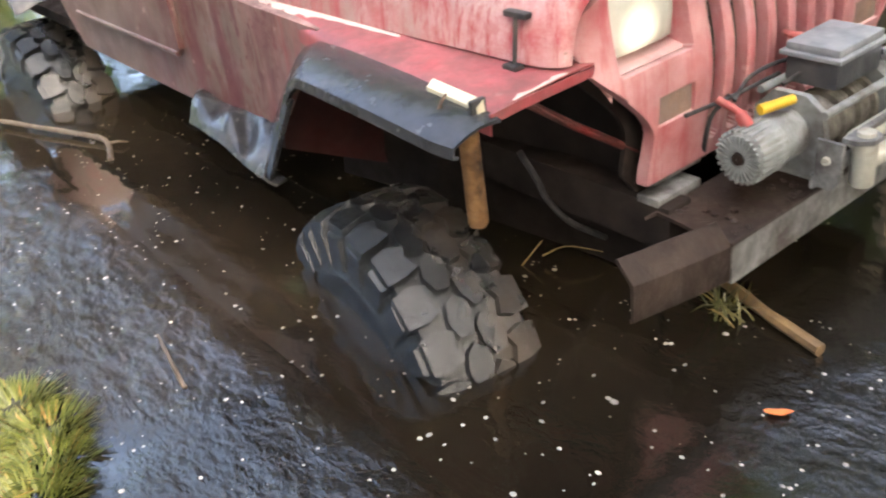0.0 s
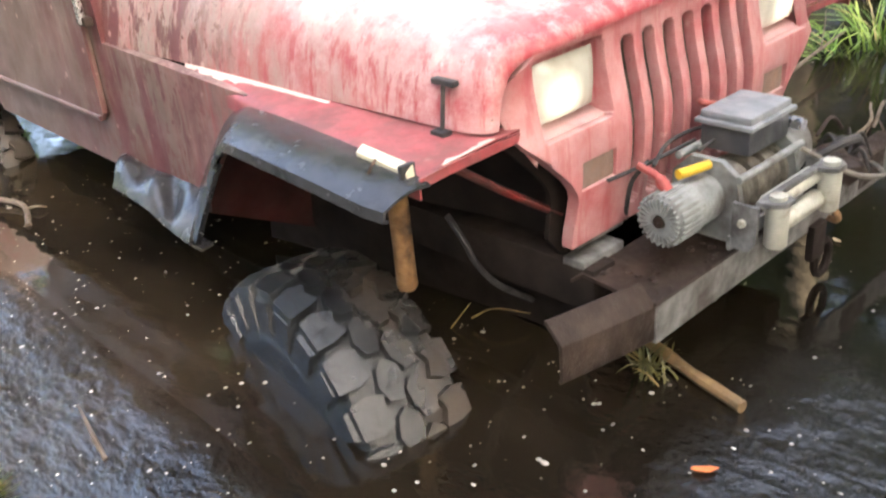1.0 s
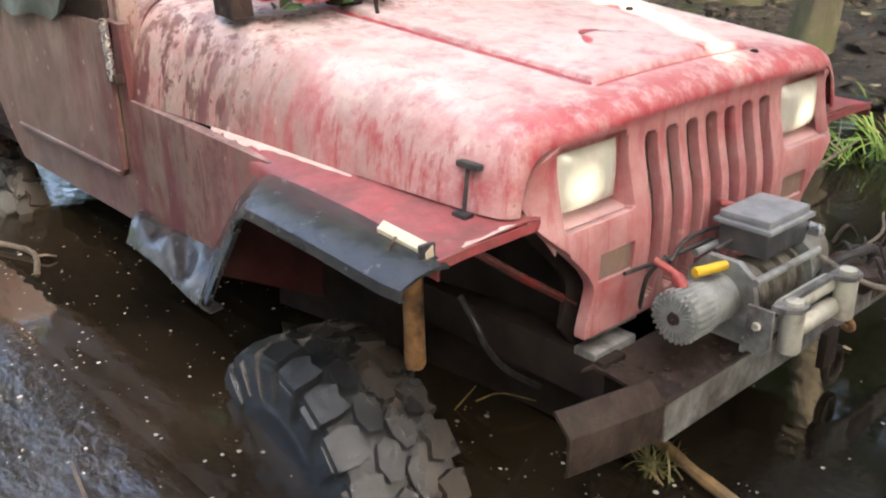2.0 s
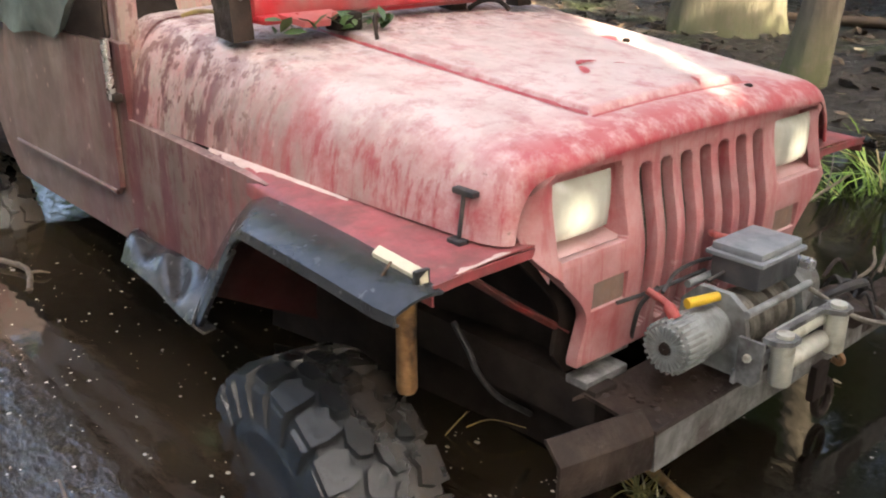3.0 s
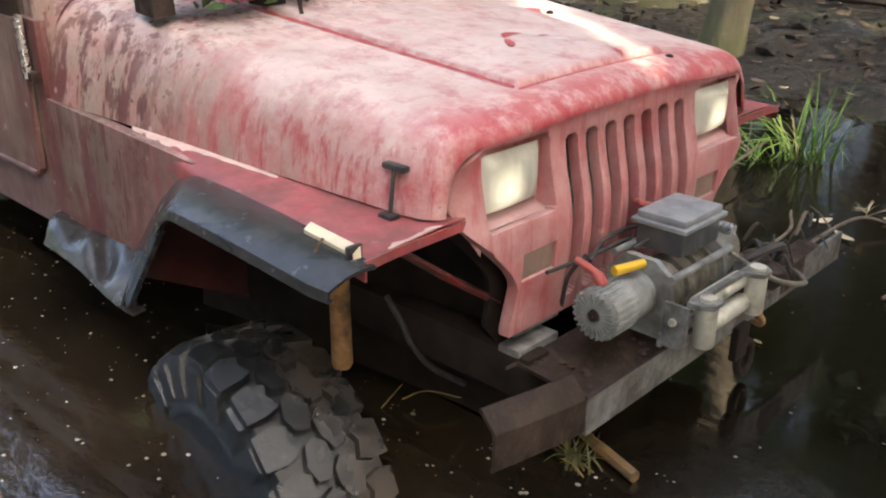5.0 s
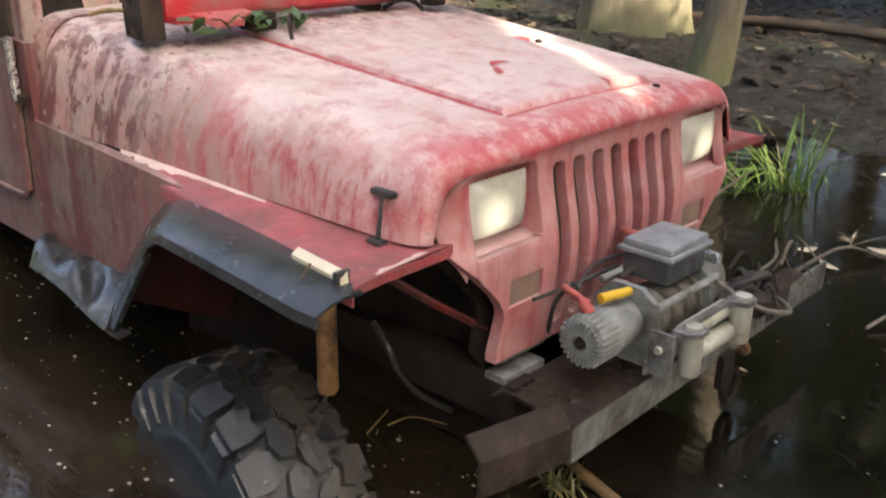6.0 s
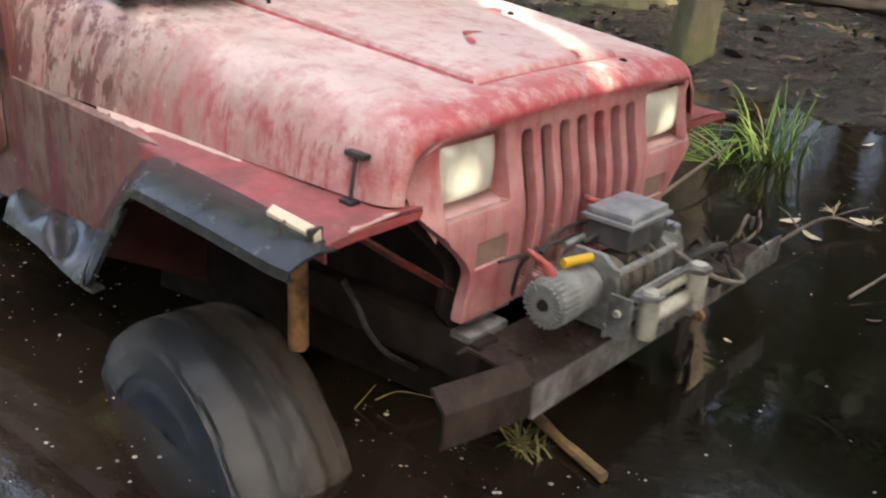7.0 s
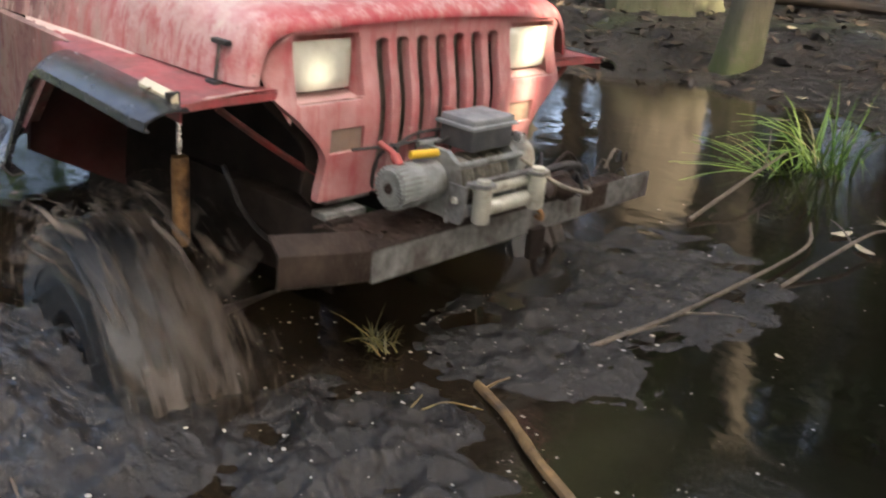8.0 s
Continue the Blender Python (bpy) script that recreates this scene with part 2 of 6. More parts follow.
def rubber():
    n = Nodes("wet_muddy_rubber")
    base = n.mix(n.ramp(n.noise(20), 0.35, 0.65), (0.008, 0.009, 0.010), (0.020, 0.023, 0.026))
    wet = n.ramp(n.noise(6, 8), 0.40, 0.54)
    band = n.math("MULTIPLY", n.axis("Y", -0.03, 0.05), wet)
    color = n.mix(n.math("MULTIPLY", band, 0.9), base, (0.046, 0.033, 0.022))
    n.bump(n.math("ADD", n.noise(30, 8, (1, 1, 1), 0.72), n.math("MULTIPLY", n.noise(9, 5), 1.5, False), False), 0.75, 0.008)
    gloss = n.mix(band, n.ramp(n.noise(11, 7), 0.36, 0.62, (0.04,) * 3, (0.22,) * 3), (0.62, 0.62, 0.62))
    return n.done(color, gloss, 0.0, 0.8)


RUBBER = rubber()


def muddy_water():
    n = Nodes("muddy_water")
    silt = n.ramp(n.noise(0.9, 6), 0.35, 0.68)
    near = n.math("MULTIPLY", silt, n.axis("X", 0.4, -0.7))
    color = n.mix(near, (0.006, 0.005, 0.0035), (0.038, 0.027, 0.016))
    long = n.noise(2.0, 3, (1, 1.5, 1))
    fine = n.math("MULTIPLY", n.noise(9, 6, (1, 1.5, 1)), n.ramp(n.noise(0.7, 3), 0.36, 0.60), False)
    patch = n.math("MULTIPLY", n.math("MULTIPLY", n.axis("X", 0.20, 0.42), n.axis("Y", 0.16, -0.10)), n.axis("Y", -0.66, -0.36))
    edge = n.math("ADD", n.math("MAXIMUM", n.math("MULTIPLY", n.axis("Y", -1.02, -1.32), 0.98), n.math("MULTIPLY", patch, 0.22)), 0.02)
    both = n.math("ADD", n.math("MULTIPLY", long, 0.28), n.math("MULTIPLY", fine, n.math("MULTIPLY", edge, 7.5, False), False), False)
    n.bump(both, 0.34, 0.05)
    n.bsdf.inputs["IOR"].default_value = 1.5
    return n.done(color, 0.025, 0.0, 0.9)


def churned_mud_water():
    n = Nodes("churned_mud_water")
    color = n.mix(n.ramp(n.noise(7, 8), 0.35, 0.65), (0.005, 0.004, 0.003), (0.018, 0.0135, 0.010))
    n.bump(n.math("ADD", n.noise(9, 5, (1, 2.0, 1)), n.math("MULTIPLY", n.noise(34, 6, (1, 1.5, 1), 0.7), 0.38), False), 0.72, 0.05)
    n.bsdf.inputs["IOR"].default_value = 1.45
    return n.done(color, n.ramp(n.noise(14, 4), 0.3, 0.7, (0.015,) * 3, (0.07,) * 3), 0.0, 0.9)


def wet_soil():
    n = Nodes("wet_black_soil")
    c = n.mix(n.ramp(n.noise(3.0, 8), 0.35, 0.65), (0.006, 0.005, 0.0045), (0.020, 0.016, 0.013))
    c = n.mix(n.ramp(n.noise(26, 6), 0.58, 0.66), c, (0.045, 0.034, 0.026))
    c = n.mix(n.ramp(n.noise(1.3, 5), 0.54, 0.66), c, (0.026, 0.036, 0.012))
    n.bump(n.noise(16, 9), 1.0, 0.07)
    return n.done(c, n.ramp(n.noise(6, 5), 0.3, 0.7, (0.14,) * 3, (0.75,) * 3))


def bark():
    n = Nodes("pale_bark_with_moss")
    c = n.mix(n.ramp(n.noise(9, 8, (1, 1, 0.25)), 0.35, 0.65), (0.075, 0.062, 0.045), (0.15, 0.13, 0.095))
    moss = n.math("MULTIPLY", n.axis("Z", 0.55, 0.02), n.ramp(n.noise(12, 6), 0.25, 0.5))
    c = n.mix(n.math("MULTIPLY", moss, 0.9), c, (0.055, 0.075, 0.018))
    n.bump(n.noise(24, 8, (1, 1, 0.2)), 0.7, 0.02)
    return n.done(c, 0.9)


def leaf_green(name, a, b, c):
    n = Nodes(name)
    geo = n.add("ShaderNodeNewGeometry")
    col = n.mix(n.ramp(geo.outputs["Random Per Island"], 0.2, 0.8), a, b)
    col = n.mix(n.ramp(geo.outputs["Random Per Island"], 0.93, 0.95), col, c)
    n.bsdf.inputs["Transmission Weight"].default_value = 0.0
    return n.done(col, 0.45)


SPRAY = worn("flung_muddy_water", (0.042, 0.033, 0.026), (0.10, 0.080, 0.064), 40, (0.04, 0.25), dirt=(0.025, 0.018, 0.013), dirt_amount=0.45, bump=0.6)
WATER, CHURN, SOIL, BARK = muddy_water(), churned_mud_water(), wet_soil(), bark()
LEAF = leaf_green("tree_leaf", (0.022, 0.048, 0.012), (0.055, 0.105, 0.024), (0.10, 0.12, 0.035))
GRASS = leaf_green("grass_blade", (0.085, 0.18, 0.020), (0.22, 0.34, 0.050), (0.36, 0.30, 0.12))
SEDGE = leaf_green("wet_weed", (0.09, 0.11, 0.018), (0.20, 0.21, 0.040), (0.34, 0.20, 0.06))
DULL_WEED = leaf_green("drowned_weed", (0.05, 0.052, 0.014), (0.12, 0.105, 0.030), (0.20, 0.14, 0.05))


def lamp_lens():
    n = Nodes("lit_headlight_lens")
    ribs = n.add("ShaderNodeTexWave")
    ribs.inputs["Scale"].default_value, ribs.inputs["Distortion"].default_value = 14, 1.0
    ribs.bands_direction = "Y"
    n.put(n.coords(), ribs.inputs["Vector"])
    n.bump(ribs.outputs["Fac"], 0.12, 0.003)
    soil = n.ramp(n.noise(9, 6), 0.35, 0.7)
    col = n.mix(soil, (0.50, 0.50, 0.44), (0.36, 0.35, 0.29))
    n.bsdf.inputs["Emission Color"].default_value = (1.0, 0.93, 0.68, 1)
    # bulb glow painted into the lens emission: bright round one spot, dim at rim
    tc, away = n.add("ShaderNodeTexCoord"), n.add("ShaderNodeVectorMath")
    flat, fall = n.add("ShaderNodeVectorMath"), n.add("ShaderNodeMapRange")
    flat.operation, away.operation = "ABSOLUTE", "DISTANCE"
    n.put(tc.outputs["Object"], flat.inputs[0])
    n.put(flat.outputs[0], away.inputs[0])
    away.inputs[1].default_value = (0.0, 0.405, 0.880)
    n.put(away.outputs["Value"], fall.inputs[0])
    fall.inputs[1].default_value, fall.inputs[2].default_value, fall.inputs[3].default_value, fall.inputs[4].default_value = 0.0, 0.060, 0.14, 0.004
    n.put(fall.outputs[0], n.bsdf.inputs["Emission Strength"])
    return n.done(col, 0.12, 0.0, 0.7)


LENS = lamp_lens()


# ---- building helpers ----
def mesh_of(name, bm, material, smooth=True, bevel=0.0):
    if bevel:
        bmesh.ops.bevel(bm, geom=[e for e in bm.edges if e.is_manifold and e.calc_face_angle(0) > 0.6], offset=bevel, segments=2, affect="EDGES", profile=0.6)
    bmesh.ops.recalc_face_normals(bm, faces=bm.faces)
    me = bpy.data.meshes.new(name)
    bm.to_mesh(me)
    bm.free()
    me.materials.append(material)
    if smooth:
        me.polygons.foreach_set("use_smooth", [True] * len(me.polygons))
        me.set_sharp_from_angle(angle=radians(40))
    return me


def part(name, bm, material, parent, label="", bevel=0.0, smooth=True):
    ob = new(name, mesh_of(name, bm, material, smooth, bevel))
    ob.parent = parent
    return tagged(ob, label)


def thing(name, bm, material, label, category, group="", kind="", bevel=0.0, smooth=True):
    return tagged(new(name, mesh_of(name, bm, material, smooth, bevel)), label, category, group, kind)


def block(x0, x1, y0, y1, z0, z1, bm=None):
    bm = bm or bmesh.new()
    made = bmesh.ops.create_cube(bm, size=1)["verts"]
    bmesh.ops.transform(bm, matrix=Matrix.Translation(((x0 + x1) / 2, (y0 + y1) / 2, (z0 + z1) / 2)) @ Matrix.Diagonal((x1 - x0, y1 - y0, z1 - z0, 1)), verts=made)
    return bm


def tube(points, radii, n=10, bm=None, wobble=0.0, cap=True):
    """A round bar along points; radii is one number or one a point."""
    bm = bm or bmesh.new()
    points = [Vector(p) for p in points]
    radii = [radii] * len(points) if isinstance(radii, (int, float)) else radii
    rings, side = [], None
    for i, p in enumerate(points):
        ahead = (points[min(i + 1, len(points) - 1)] - points[max(i - 1, 0)]).normalized()
        side = (side - side.dot(ahead) * ahead if side else ahead.orthogonal()).normalized()
        up = ahead.cross(side)
        rings.append([bm.verts.new(p + radii[i] * (1 + wobble * (random.random() - 0.5)) * (math.cos(a) * side + math.sin(a) * up)) for a in [2 * math.pi * k / n for k in range(n)]])
    for a, b in zip(rings, rings[1:]):
        for k in range(n):
            bm.faces.new((a[k], a[(k + 1) % n], b[(k + 1) % n], b[k]))
    if cap:
        bm.faces.new(rings[0][::-1])
        bm.faces.new(rings[-1])
    return bm


def curve(points, steps=8):
    """Points on a smooth line through the points given."""
    p = [Vector(q) for q in points]
    p = [2 * p[0] - p[1], *p, 2 * p[-1] - p[-2]]
    out = []
    for i in range(1, len(p) - 2):
        for k in range(steps):
            t = k / steps
            a, b, c, d = p[i - 1:i + 3]
            out.append(0.5 * (2 * b + (c - a) * t + (2 * a - 5 * b + 4 * c - d) * t * t + (3 * b - a - 3 * c + d) * t ** 3))
    return out + [p[-2]]


def sheet(grid, thick=0.0, bm=None):
    """A skin over rows of points, made solid downwards along its normals."""
    bm = bm or bmesh.new()
    rows = [[bm.verts.new(q) for q in row] for row in grid]
    faces = [bm.faces.new((a[k], a[k + 1], b[k + 1], b[k])) for a, b in zip(rows, rows[1:]) for k in range(len(a) - 1)]
    if thick:
        bmesh.ops.recalc_face_normals(bm, faces=faces)
        bmesh.ops.solidify(bm, geom=faces, thickness=thick)
    return bm


def prism(outline, lift, bm=None):
    """A flat outline pushed along lift."""
    bm = bm or bmesh.new()
    low = [bm.verts.new(q) for q in outline]
    high = [bm.verts.new(Vector(q) + Vector(lift)) for q in outline]
    bm.faces.new(low)
    bm.faces.new(high[::-1])
    for k in range(len(low)):
        j = (k + 1) % len(low)
        bm.faces.new((low[k], low[j], high[j], high[k]))
    return bm


def lathe(profile, centre, axis="Y", n=32, bm=None, span=(0, 360)):
    """Turns (along, radius) pairs round an axis through centre."""
    bm = bm or bmesh.new()
    full = span == (0, 360)
    angles = [radians(span[0] + (span[1] - span[0]) * k / n) for k in range(n if full else n + 1)]
    rings = []
    for along, r in profile:
        ring = []
        for a in angles:
            c, s = r * math.cos(a), r * math.sin(a)
            ring.append(bm.verts.new(Vector(centre) + Vector({"Y": (c, along, s), "X": (along, c, s), "Z": (c, s, along)}[axis])))
        rings.append(ring)
    for a, b in zip(rings, rings[1:]):
        for k in range(len(angles) - (0 if full else 1)):
            j = (k + 1) % len(angles)
            bm.faces.new((a[k], a[j], b[j], b[k]))
    return bm


def droplet(bm, at, sx, sy, sz):
    """A small eight-sided drop."""
    ring = [bm.verts.new((at[0] + sx * math.cos(k * math.pi / 3), at[1] + sy * math.sin(k * math.pi / 3), at[2])) for k in range(6)]
    tip, foot = bm.verts.new((at[0], at[1], at[2] + sz)), bm.verts.new((at[0], at[1], at[2] - sz))
    for k in range(6):
        bm.faces.new((ring[k], ring[(k + 1) % 6], tip))
        bm.faces.new((ring[(k + 1) % 6], ring[k], foot))


def lerp(a, b, t):
    return a + (b - a) * t


def smooth_step(a, b, x):
    t = min(1, max(0, (x - a) / (b - a)))
    return t * t * (3 - 2 * t)


# ---- the ground, the pool and the bank ----
def ground_height(x, y):
    """Pool bed in the middle, wet bank beyond it."""
    shore = 3.02 + 0.16 * math.sin(1.1 * x + 0.6) + 0.16 * math.sin(2.9 * x) + 0.10 * math.sin(6.3 * x + 1)
    far = smooth_step(-0.15, 1.5, y - shore + (0.9 if x < -3.2 else 0))
    near = smooth_step(-2.1, -2.9, y + 0.28 * math.sin(0.9 * x + 1) + 0.16 * math.sin(2.3 * x))
    side = max(smooth_step(2.6, 4.0, x + 0.4 * math.sin(1.3 * y)), smooth_step(-5.5, -7.0, x + 0.5 * math.sin(1.1 * y)))
    rise = max(far, near, side)
    lump = noise.noise((x * 0.9, y * 0.9, 3)) * 0.09 + noise.noise((x * 3.1, y * 3.1, 7)) * 0.055 + noise.noise((x * 9, y * 9, 1)) * 0.02
    edge = smooth_step(-0.3, 0.25, y - shore)
    return -0.55 + 0.50 * max(edge, near, side) + 0.26 * rise + lump * (0.35 + 0.65 * rise)


def ground():
    bm = bmesh.new()
    xs = [-60, -30, -16, -11] + [-9 + 0.09 * k for k in range(150)] + [4.6, 5.5, 7, 10, 20, 60]
    ys = [-60, -30, -15, -8, -5, -4, -3.2, -2.6, -2.1] + [-1.6 + 0.4 * k for k in range(9)] + [2.0 + 0.08 * k for k in range(75)] + [8.2, 9, 10, 12, 16, 25, 60]
    rows = [[bm.verts.new((x, y, ground_height(x, y))) for x in xs] for y in ys]
    for a, b in zip(rows, rows[1:]):
        for k in range(len(xs) - 1):
            bm.faces.new((a[k], a[k + 1], b[k + 1], b[k]))
    return thing("ground", bm, SOIL, "wet black forest soil with dead leaves", "ground", kind="structure")


def pool():
    bm = bmesh.new()
    n = 48
    rows = [[bm.verts.new((-7.5 + 12.5 * i / n, -3.2 + 8.0 * j / n, 0)) for i in range(n + 1)] for j in range(n + 1)]
    for a, b in zip(rows, rows[1:]):
        for k in range(n):
            bm.faces.new((a[k], a[k + 1], b[k + 1], b[k]))
    return thing("water", bm, WATER, "still brown muddy water in a bog hole", "water", kind="structure")


ground()
pool()

# ---- the car ----
car = tagged(new("off_road_car"), "red open off-road car with a winch, sunk in mud", "car")
SINK = 0.27


def hood_profile(x, s):
    """The hood's skin at x: s from -1 (near edge) to 1 (far edge)."""
    t = min(1, max(0, (-0.06 - x) / 1.16))
    base = lerp(0.605, 0.702, t ** 0.9)
    top = lerp(1.040, 1.150, t)
    low = lerp(0.862, 0.892, t)
    shoulder = base - 0.052
    side = 1 if s > 0 else -1
    a = abs(s)
    if a > 0.55:                                              # the bulging side, up to the top
        u = (1 - a) / 0.45
        k0, k1, k2, k3 = (1 - u) ** 3, 3 * u * (1 - u) ** 2, 3 * u * u * (1 - u), u ** 3
        y = k0 * base + k1 * (base - 0.014) + k2 * (base - 0.040) + k3 * (shoulder - 0.095)
        z = k0 * low + k1 * (low + 0.095) + k2 * (top - 0.012) + k3 * (top - 0.012)
        out, up = 1 - smooth_step(0.35, 1.0, u), smooth_step(0.1, 0.8, u)
    else:
        u = a / 0.55
        y, out, up = (shoulder - 0.095) * u, 0.0, 1.0
        z = top - 0.012 + 0.016 * (1 - u * u)
        line, start = 0.270 + 0.062 * t, smooth_step(-0.090, -0.104, x)
        z += 0.012 * smooth_step(line + 0.006, line - 0.010, y) * start - 0.006 * math.exp(-((y - line - 0.008) / 0.007) ** 2) * start
        z -= 0.006 * math.exp(-((x + 0.088) / 0.007) ** 2) * (1 if y < line + 0.01 else 0)
    nose = min(1, max(0, (x + 0.080) / 0.090))                # the rolled front edge
    roll = 1 - math.sqrt(max(0, 1 - nose ** 2))
    x -= 0.022 * nose * smooth_step(0.40, 0.58, y)
    return Vector((x, side * (y - 0.040 * roll * out), z - 0.048 * roll * up))


def build_hood():
    xs = [0.010, 0.0094, 0.0075, 0.004, -0.002, -0.008, -0.014, -0.022, -0.036, -0.050, -0.065, -0.08, -0.092, -0.10, -0.108, -0.116] + [-0.14 - 0.04 * k for k in range(29)]
    ss = sorted([-1 + 2 * k / 88 for k in range(89)] + [sg * (0.292 + 0.0045 * k) for k in range(22) for sg in (-1, 1)])
    hood = part("hood", sheet([[hood_profile(x, s) for s in ss] for x in xs], 0.006), RED, car, "dusty red hood with a raised centre panel")
    loops = bmesh.new()
    tube(curve([(-0.735, -0.30, 1.118), (-0.745, -0.30, 1.165), (-0.775, -0.27, 1.169), (-0.78, -0.268, 1.12)], 4), 0.005, 6, loops)
    part("footman_loop", loops, BROWN_STEEL, hood, "dark wire loop")
    blk = bmesh.new()
    tube(curve([(-0.905, 0.16, 1.142), (-0.88, 0.19, 1.165), (-0.86, 0.235, 1.163), (-0.83, 0.25, 1.14)], 4), 0.007, 6, blk)
    part("hood_handle", blk, BLACK, hood, "black wire handle")
    def on_hood(x, y):
        t = min(1, max(0, (-0.06 - x) / 1.16))
        return hood_profile(x, 0.55 * y / (lerp(0.605, 0.702, t ** 0.9) - 0.147)) + Vector((0, 0, 0.0025))

    for line, width in (([(-0.268, -0.085), (-0.290, -0.062), (-0.312, -0.045)], 0.026), ([(-0.330, -0.040), (-0.345, -0.005), (-0.335, 0.030)], 0.022), ([(-0.300, 0.055), (-0.290, 0.080)], 0.012), ([(-0.50, 0.30), (-0.54, 0.335), (-0.56, 0.38)], 0.045), ([(-0.10, 0.10), (-0.13, 0.125)], 0.02)):
        mid = curve([(x, y, 0) for x, y in line], 5)
        strip = []
        for k, q in enumerate(mid):
            w = width * math.sin(math.pi * (0.12 + 0.76 * k / (len(mid) - 1))) * (1 + 0.25 * math.sin(k * 2.3))
            strip.append([on_hood(q.x + w * d, q.y + 0.3 * w * d) for d in (-0.5, 0, 0.5)])
        part("wiped_patch", sheet(strip), WIPED_RED, hood, "patch of cleaner red where the dust is wiped off")
    for sg in (-1, 1):
        edge = []
        for k in range(46):
            x = -0.100 - 0.0215 * k
            mid = sg * (0.274 + 0.062 * min(1, (-0.06 - x) / 1.16))
            w = 0.0021 + 0.0011 * math.sin(k * 1.7) * math.sin(k * 0.43)
            edge.append([on_hood(x, mid - w), on_hood(x, mid + w)])
        part("panel_groove", sheet(edge), WIPED_RED, hood, "thin red groove beside the raised panel")
    front = [[on_hood(-0.0885 - w, -0.275 + 0.0110 * k) for w in (-0.0035 - 0.0015 * math.sin(k * 1.3), 0.0035)] for k in range(51)]
    part("panel_groove", sheet(front), WIPED_RED, hood, "thin red groove before the raised panel")
    for x, y in ((-0.36, 0.52), (-0.06, 0.245), (-0.50, 0.36)):
        b = lathe([(-0.01, 0.010), (0.004, 0.010), (0.007, 0.006), (0.007, 0.001)], (x, y, hood_profile(x, 0.4).z + 0.002), "Z", 10)
        part("rubber_stop", b, BLACK, hood)
    for side in (-1, 1):
        latch = part("hood_latch", tube([(-0.098, side * 0.622, 0.862), (-0.102, side * 0.607, 0.945)], 0.0042, 8), CABLE, car, "black rubber hood latch")
        knob = block(-0.130, -0.074, side * 0.605 - 0.007, side * 0.605 + 0.012, 0.942, 0.954)
        part("latch_handle", knob, CABLE, latch, bevel=0.004)
        part("latch_foot", block(-0.115, -0.08, side * 0.625 - 0.012, side * 0.625 + 0.012, 0.856, 0.866), CABLE, latch, bevel=0.003)


def grille_x(z):
    return lerp(0.030, 0.0, smooth_step(0.77, 0.95, z)) - 0.016 * smooth_step(0.74, 0.58, z)


def grille_edge(z):
    e = lerp(0.392, 0.548, smooth_step(0.66, 0.875, z)) + 0.012 * smooth_step(0.66, 0.57, z)
    return e - 0.160 * (1 - math.sqrt(max(0, 1 - (max(0, z - 0.875) / 0.125) ** 2)))


